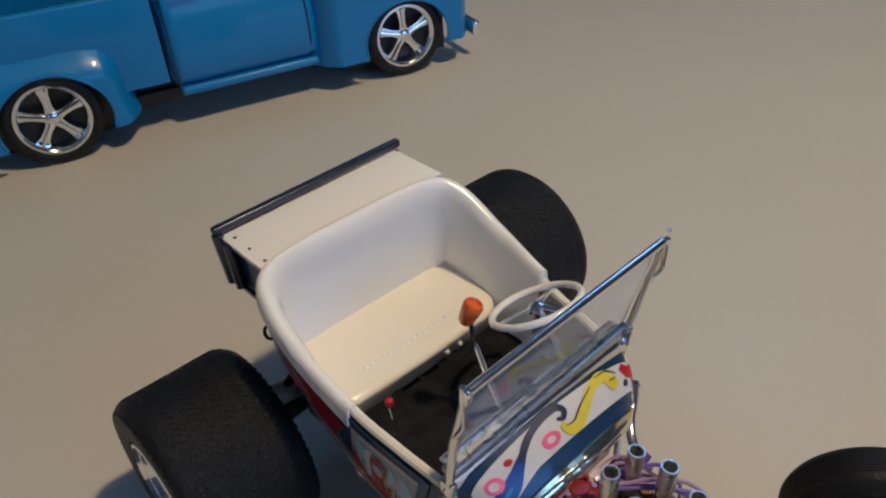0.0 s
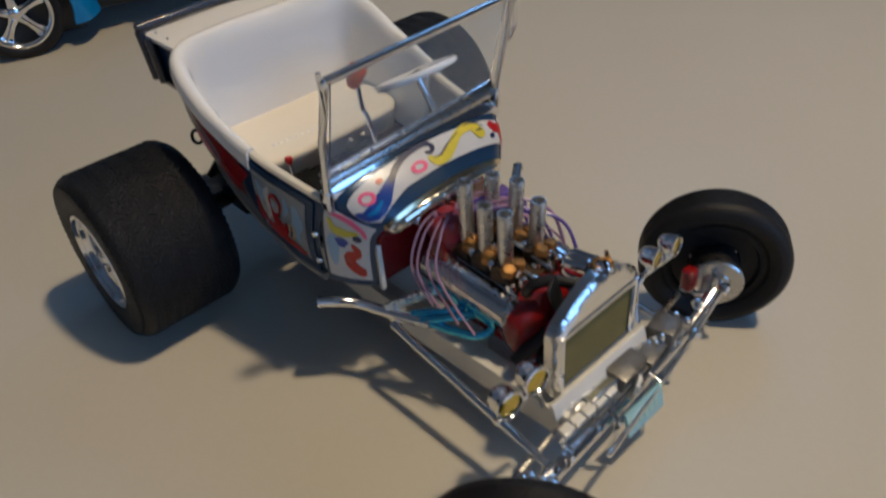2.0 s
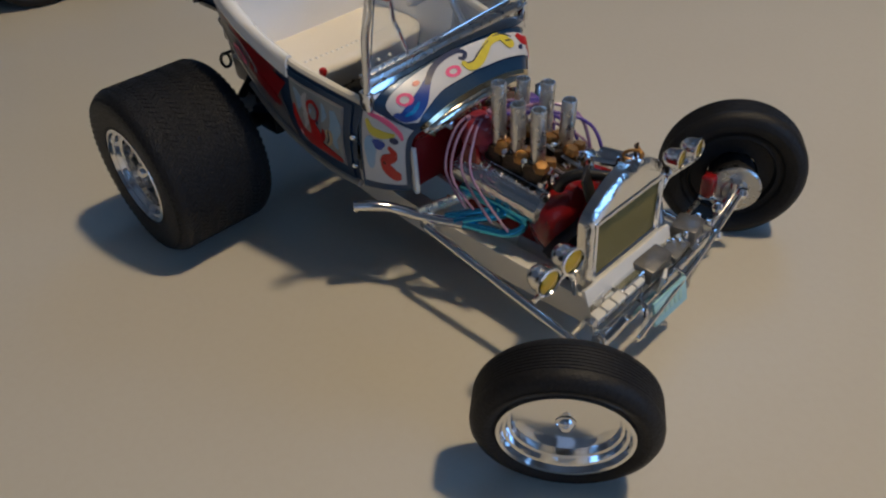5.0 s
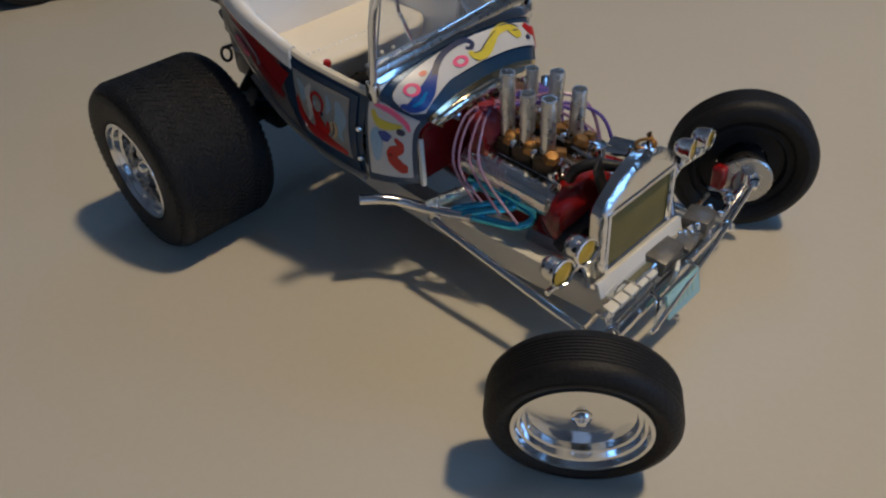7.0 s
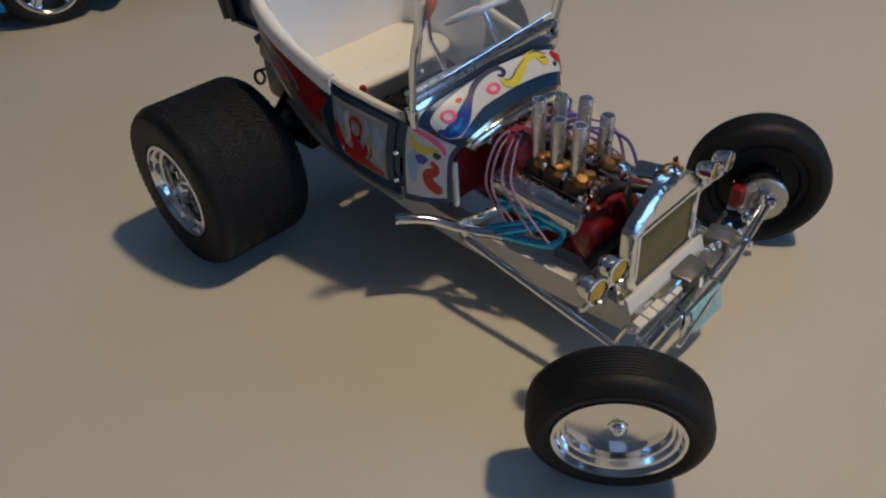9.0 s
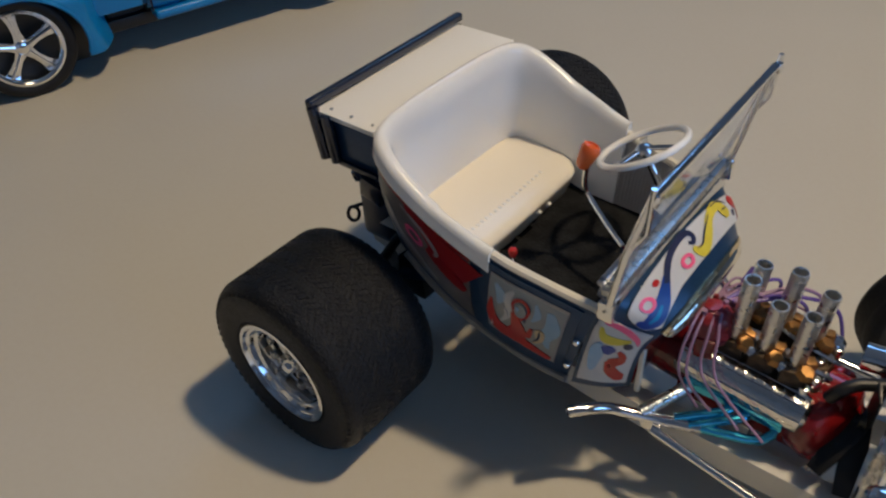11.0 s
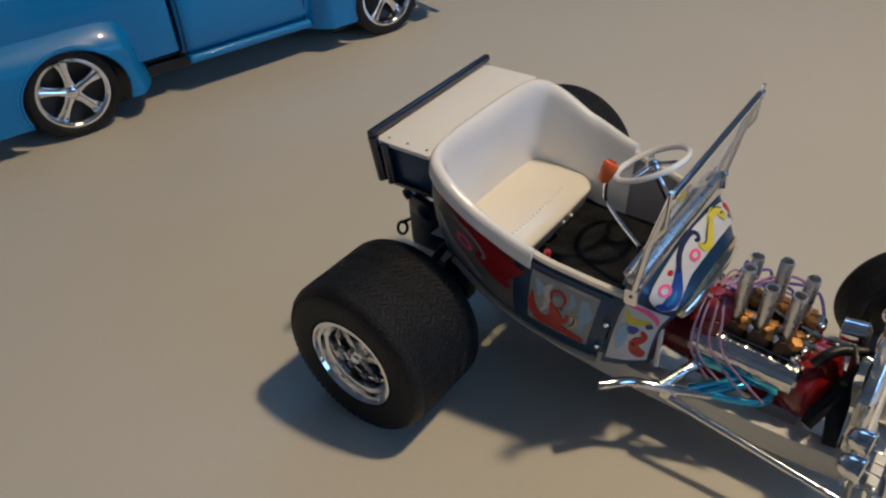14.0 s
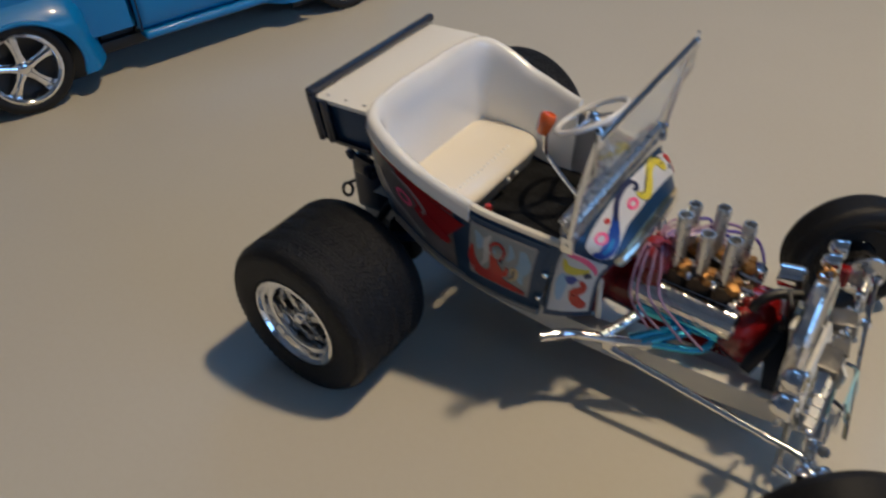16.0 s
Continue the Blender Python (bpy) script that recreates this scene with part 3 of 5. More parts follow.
for s in (-1, 1):
    door = patch("door", (0.035, 0.300), (0.03, 0.99), 0.30, BLUE, rod, s, "navy door with a framed scroll picture")
    # picture field of the door
    rows = [[square_on(0.062, 0.273, 0.088, 0.80, 0.50, s)(x, y) for x in span(0, 1, 8)] for y in span(0, 1, 8)]
    part("picture_field", grid(rows, thick=0.1), D_GREY, door)
    rows = [[square_on(0.066, 0.270, 0.105, 0.785, 0.62, s)(x, y) for x in span(0, 1, 8)] for y in span(0, 1, 8)]
    part("picture_ground", grid(rows, thick=0.08), D_PALE, door)
    at = square_on(0.066, 0.270, 0.105, 0.785, 0.74, s)
    over = square_on(0.066, 0.270, 0.105, 0.785, 0.80, s)
    low = square_on(0.066, 0.270, 0.105, 0.785, 0.69, s)
    layer_top = square_on(0.066, 0.270, 0.105, 0.785, 0.88, s)
    stroke("blue_cloud", [(0.90, 0.26), (0.84, 0.46), (0.90, 0.66), (0.84, 0.90)], 0.20, low, D_SKY, door, widths=(0.2, 0.8, 1.0, 0.4))
    stroke("blue_cloud", [(0.08, 0.92), (0.17, 0.78), (0.14, 0.62)], 0.16, low, D_SKY, door, widths=(0.3, 1.0, 0.2))
    stroke("blue_cloud", [(0.66, 0.92), (0.70, 0.76), (0.64, 0.62)], 0.10, low, D_SKY, door, widths=(0.3, 1.0, 0.2))
    stroke("pale_cloud", [(0.26, 0.40), (0.32, 0.58), (0.26, 0.78), (0.34, 0.94)], 0.12, low, D_WHITE, door, widths=(0.3, 0.8, 1.0, 0.3))
    stroke("red_flame", [(0.045, 0.66), (0.06, 0.36), (0.18, 0.16), (0.40, 0.15), (0.66, 0.11), (0.96, 0.06)], 0.24, at, D_RED, door, widths=(0.1, 0.6, 1.0, 1.0, 0.7, 0.35))
    stroke("red_flame", [(0.38, 0.13), (0.47, 0.30), (0.44, 0.46), (0.37, 0.62)], 0.25, over, D_RED, door, widths=(1.0, 1.1, 0.7, 0.2))
    stroke("red_flame", [(0.50, 0.30), (0.62, 0.34), (0.66, 0.50)], 0.12, over, D_RED, door, widths=(1.0, 0.8, 0.3))
    blot("red_ring", 0.47, 0.72, 0.135, 0.175, at, D_RED, door, 0.70, 0.1)
    blot("pale_heart", 0.47, 0.70, 0.085, 0.11, over, D_PALE, door)
    blot("blue_spot", 0.43, 0.72, 0.028, 0.036, layer_top, D_SKY, door)
    blot("ink_dot", 0.55, 0.58, 0.022, 0.035, over, D_INK, door)
    stroke("sand_scroll", [(0.70, 0.24), (0.80, 0.36), (0.80, 0.52), (0.73, 0.50), (0.74, 0.40)], 0.055, over, D_SAND, door)
    stroke("ink_line", [(0.69, 0.26), (0.76, 0.38), (0.77, 0.54)], 0.02, layer_top, D_INK, door)
    stroke("white_scroll", [(0.20, 0.32), (0.28, 0.48), (0.25, 0.62)], 0.06, over, D_WHITE, door)
    for z in (0.36, 0.74):
        p = skin(0.020, z, 0.25, s)
        part("hinge_bolt", lathe([(0, 0.55), (0.35, 0.48), (0.55, 0.2), (0.6, -0.3)], 10, along(p, (0.25, s, 0.1))), CHROME, door)
    # red and white side of the tub behind the door
    rear = quad_patch("rear_panel", [(0.328, 0.09), (0.62, 0.11), (0.58, 0.84), (0.328, 0.93)], 0.22, D_SLATE, rod, s, "red and grey painted rear side")
    at = square_on(0.328, 0.62, 0.09, 0.90, 0.36, s)
    over = square_on(0.328, 0.62, 0.09, 0.90, 0.44, s)
    stroke("red_band", [(0.02, 0.95), (0.3, 0.95), (0.6, 0.95), (0.99, 0.96)], 0.10, at, D_CRIMSON, rear, taper=False)
    stroke("red_flame", [(0.40, 0.90), (0.60, 0.82), (0.80, 0.72), (0.985, 0.62)], 0.60, at, D_CRIMSON, rear, widths=(0.1, 0.3, 0.65, 0.95))
    stroke("red_flame", [(0.60, 0.62), (0.80, 0.52), (0.96, 0.44)], 0.20, over, D_CRIMSON, rear)
    blot("pink_ring", 0.46, 0.62, 0.10, 0.09, over, D_PINK, rear, 0.55)
    stroke("white_scroll", [(0.34, 0.84), (0.56, 0.80), (0.70, 0.68), (0.66, 0.58)], 0.05, over, D_GREY, rear)
    stroke("grey_scroll", [(0.10, 0.70), (0.22, 0.42), (0.42, 0.30), (0.60, 0.14)], 0.14, at, D_GREY, rear)
    part("body_edge_strip", tube([skin(u, 1.0, 0.25, s) for u in span(0, 0.62, 24)], 0.7, 8), STRIP, rod, "ivory strip along the body's lower edge")

# ---- cowl between door and firewall ----
COWL_A = [(44.2, 17.9, 19.0), (45.6, 18.7, 27.0), (46.8, 18.9, 33.0), (47.8, 18.6, 36.6), (48.2, 17.0, 38.7), (48.4, 9.0, 39.9), (48.4, 0, 40.3)]
COWL_B = [(51.6, 13.2, 18.6), (52.4, 13.7, 25.0), (53.4, 13.8, 29.2), (54.6, 13.0, 31.2), (55.6, 11.0, 32.6), (56.2, 6.0, 34.0), (56.4, 0, 34.5)]
CA, CB = curve_points(COWL_A, 6), curve_points(COWL_B, 6)


def cowl(s, t, off=0.0):
    """s from -1 (car's right sill) over the top to 1 (left sill), t from windscreen (0) to firewall (1)."""
    k = min(0.9999, 1 - abs(s)) * (len(CA) - 1)
    i, f = int(k), k - int(k)
    a, b = CA[i].lerp(CA[i + 1], f), CB[i].lerp(CB[i + 1], f)
    p = a.lerp(b, t)
    run = CA[i + 1] - CA[i]
    normal = (b - a).cross(run).normalized()
    if normal.dot(Vector((0.5, p.y, p.z - 24))) < 0:
        normal = -normal
    p = p + normal * (off + 0.5 * math.sin(math.pi * t))
    return Vector((p.x, p.y if s > 0 else -p.y, p.z))


part("cowl", grid([[cowl(s, t) for s in span(-1, 1, 60)] for t in span(0, 1, 6)]), BLUE, rod, "navy cowl with a white scroll panel")


def cowl_top(x, y, o=0.3):
    """x from the car's right (0) to left (1), y from windscreen (0) to firewall (1)."""
    start = 0.38 - 0.15 * max(0.0, 1 - (2 * x - 1) ** 2)
    return cowl(-0.47 + 0.92 * x, start + (0.71 - start) * y, o)


def panel_y(x, y):
    """The panel's ends come to a blunt point."""
    lo = 0.62 * max(0.0, 1 - x / 0.06)
    hi = 1.0 + 0.42 * (x / 0.075 if x < 0.075 else max(0.0, 1 - (x - 0.075) / 0.24))
    return lo + (hi - lo) * y


field = part("scroll_panel", grid([[cowl_top(x, panel_y(x, y)) for x in span(0, 1, 40)] for y in span(0, 1, 6)], thick=0.1), D_WHITE, rod, "white panel with coloured scrolls")
LONG = 6.0
layer = lambda o: (lambda x, y: cowl_top(x, y, o))
stroke("blue_scroll", [(0.035, 0.42), (0.05, 0.80), (0.11, 0.98), (0.19, 0.88), (0.26, 0.64), (0.32, 0.38)], 0.64, layer(0.44), D_BLUE, field, ratio=LONG, widths=(0.25, 0.8, 1.0, 0.85, 0.5, 0.25))
stroke("blue_shade", [(0.07, 0.86), (0.13, 0.98), (0.20, 0.86)], 0.14, layer(0.50), PICKUP, field, ratio=LONG)
stroke("ink_line", [(0.29, 0.56), (0.33, 0.34), (0.385, 0.12), (0.45, 0.03), (0.51, 0.08), (0.53, 0.28), (0.50, 0.42), (0.475, 0.32)], 0.19, layer(0.47), D_INK, field, ratio=LONG, widths=(0.8, 1, 1, 1.1, 1, 0.8, 0.5))
stroke("yellow_scroll", [(0.475, 0.52), (0.50, 0.78), (0.56, 0.80), (0.61, 0.58), (0.65, 0.28), (0.71, 0.10), (0.77, 0.18)], 0.36, layer(0.52), D_YELLOW, field, ratio=LONG, widths=(0.3, 1.0, 0.9, 0.7, 0.7, 1.0, 0.5))
stroke("yellow_scroll", [(0.735, 0.20), (0.765, 0.44), (0.775, 0.66)], 0.34, layer(0.54), D_YELLOW, field, ratio=LONG)
stroke("ink_line", [(0.49, 0.64), (0.545, 0.66), (0.60, 0.42), (0.66, 0.16)], 0.05, layer(0.58), D_INK, field, ratio=LONG)
stroke("ink_line", [(0.69, 0.02), (0.74, 0.01), (0.79, 0.22)], 0.05, layer(0.58), D_INK, field, ratio=LONG)
stroke("ink_line", [(0.745, 0.34), (0.785, 0.34)], 0.05, layer(0.60), D_INK, field, ratio=LONG)
blot("ink_dot", 0.85, 0.66, 0.020, 0.12, layer(0.46), D_INK, field)
stroke("red_scroll", [(0.83, 0.10), (0.88, 0.34), (0.93, 0.24), (0.965, 0.05)], 0.42, layer(0.46), D_RED, field, ratio=LONG)
stroke("red_scroll", [(0.93, 0.28), (0.955, 0.62), (0.985, 0.94)], 0.34, layer(0.48), D_RED, field, ratio=LONG)
blot("pink_ring", 0.165, 0.46, 0.044, 0.27, layer(0.54), D_PINK, field, 0.55)
blot("pink_ring", 0.415, 0.66, 0.034, 0.21, layer(0.54), D_PINK, field, 0.5)
blot("red_dot", 0.265, 0.28, 0.016, 0.10, layer(0.50), D_RED, field)
part("cowl_edge_trim", grid([[cowl(s, t, o) for s in span(-0.45, 0.45, 40)] for t, o in ((0.955, 0.08), (0.962, 0.26), (1.015, 0.22), (1.03, -0.3), (1.02, -1.2))], thick=0.15), GOLD, rod, "bright plated front edge of the cowl")
part("firewall_flange", grid([[cowl(s, t, o) for s in span(-0.47, 0.47, 44)] for t, o in ((1.02, -0.10), (1.04, 0.06), (1.09, 0.10), (1.14, 0.02), (1.17, -0.35))], thick=0.15), POLISHED, rod, "polished flange along the firewall")
part("cowl_strip", grid([[cowl(s, t, o) for s in span(-0.46, 0.46, 40)] for t, o in ((0.02, 0.2), (0.03, 1.0), (0.06, 0.95), (0.17, 0.15))], thick=0.2), CHROME, rod, "flat plated strip along the windscreen foot")
for s in (-1, 1):
    put = lambda x, y, o: cowl(s * (1 - (0.05 + 0.44 * y)), 0.06 + 0.84 * x, o)
    side_panel = part("cowl_side_panel", grid([[put(x, y, 0.28) for x in span(0, 1, 8)] for y in span(0, 1, 8)], thick=0.1), D_WHITE, rod, "white framed picture on the cowl side")
    part("picture_ground", grid([[put(x, y, 0.40) for x in span(0.05, 0.95, 8)] for y in span(0.03, 0.97, 8)], thick=0.06), D_WHITE, side_panel)
    blot("blue_cloud", 0.20, 0.34, 0.14, 0.20, lambda x, y: put(x, y, 0.46), D_SKY, side_panel, 0, 0.1)
    at2 = lambda x, y: put(x, y, 0.50)
    stroke("pink_scroll", [(0.10, 0.92), (0.45, 0.94), (0.78, 0.82), (0.92, 0.66)], 0.12, at2, D_PINK, side_panel)
    stroke("yellow_scroll", [(0.10, 0.80), (0.22, 0.64), (0.50, 0.64), (0.74, 0.72)], 0.15, at2, D_YELLOW, side_panel)
    blot("blue_blot", 0.40, 0.46, 0.14, 0.07, at2, D_BLUE, side_panel, 0, 0.2)
    blot("ink_dot", 0.74, 0.60, 0.10, 0.06, at2, D_INK, side_panel)
    stroke("red_scroll", [(0.62, 0.46), (0.78, 0.34), (0.50, 0.24), (0.74, 0.12), (0.90, 0.10)], 0.15, at2, D_RED, side_panel)
    part("firewall_edge", box((0.8, 0.9, 9.0), pose(52.9, s * 13.4, 23.4, 0, 0, 0), 0.25), FRAME, rod, "ivory edge of the firewall")

# firewall plate with a bright upper band
rows = [[cowl(s, 1.0, -0.5) for s in span(-0.98, 0, 24)], [Vector((p.x, -p.y, p.z)) for p in [cowl(s, 1.0, -0.5) for s in span(-0.98, 0, 24)]]]
part("firewall", grid(rows, thick=0.5), DARK_RED, rod, "deep red firewall")
part("firewall_band", grid([[cowl(s, 1.0, o) + Vector((dx, 0, 0)) for s in span(-0.50, 0.50, 36)] for o, dx in ((-0.3, 0.0), (-0.8, 0.45), (-2.6, 0.85), (-2.9, 0.35), (-4.6, 0.8), (-5.6, 0.4))], thick=0.2), GOLD, rod, "bright plated firewall band")
for k, s in enumerate(span(-0.44, 0.44, 7)):
    p = cowl(s, 1.0, -3.6 - 0.9 * (k % 3)) + Vector((1.4, 0, 0))
    part("firewall_fitting", box((1.8, 1.7, 1.5), Matrix.Translation(p) @ pose(0, 0, 0, 31 * k, 17 * k, 23 * k), 0.4), GOLD if k % 2 else CHROME, rod)

# ---- windscreen ----
R0, R1, L0, L1 = (48.8, -18.3, 36.6), (52.8, -17.8, 57.2), (49.2, 17.8, 39.8), (52.6, 18.9, 58.1)
screen = part("windscreen", box((2.4, 36.2, 1.3), pose(48.6, -0.2, 40.4, 2.0, -14, 0), 0.4), STEEL, rod, "clear windscreen in a thin chrome frame")
part("post", tube([R0, (50.6, -18.5, 47.5), R1], 0.62, 10), CHROME, screen)
part("post", tube([L0, (50.8, 18.9, 49.5), L1], 0.55, 10), CHROME, screen)
part("top_bar", tube([R1, L1], 0.65, 10), CHROME, screen)
part("base_lip", box((1.0, 35.0, 0.7), pose(46.9, -0.2, 40.9, 2.0, -20, 0), 0.25), STEEL, screen)
bm = bmesh.new()
rows = [[Vector(R0).lerp(Vector(R1), t) + (Vector(L0).lerp(Vector(L1), t) - Vector(R0).lerp(Vector(R1), t)) * s + Vector((0, 0, 3.0 * (1 - t))) for s in (0.03, 0.35, 0.65, 0.97)] for t in (0.05, 0.5, 0.96)]
pane = part("pane", grid(rows, bm, thick=0.35), GLASS, screen, "clear acetate pane", smooth=0)
pane.visible_shadow = False
for top, s in ((R1, -1), (L1, 1)):
    t = Vector(top)
    part("wing_nut", lathe([(0, 1.0), (0.5, 0.8), (0.7, 0), (0.5, -0.8), (0, -1.0)], 12, Matrix.Translation(t + Vector((0.3, s * 0.5, -0.3)))), CHROME, screen)
    part("stay", tube([t + Vector((0.2, s * 0.9, 1.6)), t + Vector((0.0, s * 0.8, -5.0)), t + Vector((-1.6, s * 0.8, -8.0))], 0.38, 8), CHROME, screen)
    part("post_foot", box((2.4, 1.3, 3.2), Matrix.Translation(Vector(R0 if s < 0 else L0) + Vector((0, 0, 0.3))), 0.4), CHROME, screen)

# ---- steering wheel, column, gear lever ----
wm = along((38.5, 9.8, 44.3), (-0.45, 0.0, 0.89))
wheel = part("steering_wheel", tube([wm @ Vector((7.0 * math.cos(TAU * k / 40), 7.0 * math.sin(TAU * k / 40), 0)) for k in range(40)], 0.6, 10, True), WHITE, rod, "white steering wheel with chrome spokes")
for a in (90, 210, 330):
    part("spoke", box((6.4, 1.3, 0.4), wm @ pose(0, 0, 0, 0, 0, a) @ pose(3.4, 0, -0.4, 0, 6, 0), 0.15), CHROME, wheel)
part("horn_button", lathe([(0, 0.7), (0.9, 0.5), (1.4, 0), (1.4, -0.8)], 20, wm), CHROME, wheel)
part("steering_column", tube([wm @ Vector((0, 0, -0.6)), (42.5, 10.8, 36.5), (47.5, 10.4, 32.0)], 0.7, 10), CHROME, rod)
part("dash_panel", box((1.2, 32, 4.0), pose(46.8, 0, 38.2, 0, 10, 0), 0.4), CHROME, rod, "plated dash panel")
lever = part("gear_lever", tube(curve_points([(42.6, -2.4, 34.6), (38.5, -0.6, 36.2), (34.6, 1.2, 38.2), (33.6, 1.0, 40.4), (33.9, 0.6, 44.6)], 5), 0.42, 8), CHROME, rod, "bent chrome gear lever with an orange knob")
part("stick_mount", tube([(42.6, -2.4, 34.6), (43.8, -3.0, 26.0)], 0.45, 8), CHROME, lever)
bm = lathe([(0, -2.1), (0.8, -2.0), (1.15, -1.5), (1.5, 0.4), (1.6, 1.3), (1.35, 1.9), (0.9, 2.1), (0.75, 1.7), (0, 1.6)], 18, along((33.9, 0.4, 46.0), (0.22, 0.35, 0.9)))
part("knob", bm, ORANGE, lever, "chunky orange knob")
part("brake_lever", tube([(30.4, -12.4, 25.6), (29.8, -12.9, 33.6)], 0.28, 8), CHROME, rod)
part("brake_knob", lathe([(0, 0.9), (0.6, 0.6), (0.75, 0), (0.5, -0.7), (0, -0.9)], 12, pose(29.8, -12.9, 34.2)), D_RED, rod)
for y in (4.6, 7.6):
    part("seat_button", lathe([(0, 0.5), (0.35, 0.42), (0.52, 0.15), (0.52, -0.4)], 14, along((23.1, y, 28.2), (1, 0, 0.5))), WHITE, rod, "small bright button on the seat riser")

# ---- short box behind the tub ----
bed = part("rear_box", box((12.6, 35.0, 8.8), pose(0.6, 1.0, 44.9), 0.5), BLUE, rod, "short navy cargo box with a white lid")
part("lid", box((13.2, 37.4, 0.9), pose(0.3, 1.3, 49.6, 1.0, 0, 0), 0.25), LID, bed, "flat white lid")
part("back_lip", box((1.5, 39.5, 1.5), pose(-6.3, 1.4, 51.1, 1.0, 0, 0), 0.5, 3), NAVY, bed, "dark navy upright back lip")
part("tail_panel", box((1.2, 36.0, 8.6), pose(-5.7, 0.9, 45.6, 0, -9, 0), 0.4), NAVY, bed)
for s in (-1, 1):
    part("corner_post", tube([(-4.8, s * 18.3 + 0.9, 41.2), (-6.0, s * 18.6 + 0.9, 50.2)], 1.05, 12), NAVY, bed)
    part("corner_post", tube([(-2.6, s * 18.1 + 0.9, 41.0), (-3.4, s * 18.3 + 0.9, 49.4)], 0.95, 12), NAVY, bed)
    part("side_rail", box((8.6, 0.8, 0.9), pose(2.2, s * 17.9 + 0.9, 41.0), 0.25), NAVY, bed)
for k in range(3):
    for s in (-1, 1):
        part("rivet", lathe([(0, 0.25), (0.25, 0.15), (0.3, 0)], 8, pose(-3.5 + 4.5 * k, 0.7 + s * 16.6, 49.85)), STEEL, bed)

# ---- chassis ----
for s in (-1, 1):
    pts = curve_points([(-4, s * 8.6, 21), (8, s * 8.6, 18), (22, s * 8.8, 13), (45, s * 8.8, 9.4), (70, s * 8.8, 8.9), (88, s * 8.8, 9.4)], 5)
    rows = [[p + Vector((0, dy, dz)) for p in pts] for dy, dz in ((s * 1.9, 3.6), (-s * 1.2, 3.9), (-s * 0.9, -2.0), (s * 1.4, -2.0), (s * 1.9, 3.6))]
    bm = grid(rows)
    bmesh.ops.remove_doubles(bm, verts=bm.verts, dist=0.01)
    bmesh.ops.holes_fill(bm, edges=bm.edges[:], sides=0)
    part("frame_rail", bm, FRAME, rod, "ivory painted frame rail", smooth=30)
part("belly_pan", slotted(13, 47, 24, 18.6, (19.2, 20.8), ((-8.0, 2.4),)), BLACK, rod, smooth=0)
part("rear_axle", tube([(5.0, -23, 16.6), (4.0, -8, 17.2), (3.8, 0, 17.4), (3.4, 8, 17.4), (2.6, 31.5, 17.2)], 1.9, 14, radii=[1.7, 1.9, 4.2, 1.9, 1.7]), BLACK, rod, "black rear axle with a round differential")
for s, y in ((-1, -16.8), (1, 20.5)):
    part("shock_absorber", tube([(3.6, y + s * 3.2, 21.2), (3.7, y + s * 3.0, 21.2), (5.2, y - s * 2.8, 21.5), (5.3, y - s * 3.0, 21.5)], 2.1, 18, radii=[1.7, 2.1, 2.1, 1.7]), PALE, rod, "pale short shock absorber body")
    part("shock_mount", tube([(4.8, y, 23.0), (6.6, y * 0.86, 27.0), (10.0, y * 0.74, 30.0)], 0.9, 10), BLACK, rod)
    part("axle_link", box((11.0, 2.6, 1.6), pose(13.2, y * 0.86, 22.4, 0, -14, s * -14), 0.5), BLUE, rod, "flat navy axle link")
    part("axle_bracket", box((6.0, 3.4, 7.0), pose(9.6, y * 0.80, 19.4), 0.7), BLACK, rod)
    part("link_pin", tube([(17.6, y * 0.95, 23.8), (17.6, y * 0.68, 23.8)], 0.8, 10), BLACK, rod)
ring = along((-4.9, -13.4, 26.8), (0.75, -0.55, 0.2))
part("push_ring", tube([ring @ Vector((1.0 * math.cos(TAU * k / 24), 1.4 * math.sin(TAU * k / 24), 0)) for k in range(24)], 0.34, 8, True), BLACK, rod, "small dark ring on the rear corner")
part("push_ring_stem", tube([(-4.9, -13.4, 28.2), (-3.0, -11, 29.0), (2.0, -9, 24)], 0.4, 8), BLACK, rod)
part("rear_bracket", box((5.0, 2.0, 4.0), pose(1.0, -13.2, 34.2, 0, 12, 0), 0.5), NAVY, rod)
for k in range(3):
    part("tank_bolt", lathe([(0, 0.9), (0.8, 0.7), (1.0, 0.0), (1.0, -1.0)], 8, along((-3.4 + 2.2 * k, -12.6, 35.6 - 0.3 * k), (-0.4, -0.3, 1))), NAVY if k != 1 else CHROME, rod)
part("fuel_tank", box((8.0, 27.0, 13.0), pose(0.2, 0.6, 29.0), 1.8, 3), TANK_GREY, rod, "blue-grey tank under the rear box")
for y in (-6.0, 6.0):
    part("tank_strap", box((8.6, 1.0, 13.6), pose(0.2, y, 29.0), 0.3), NAVY, rod)
part("tank_mount", tube([(-1.5, -7, 32), (2.0, -12.5, 36.5), (6.0, -12.5, 37.0)], 0.8, 8), CHROME, rod)

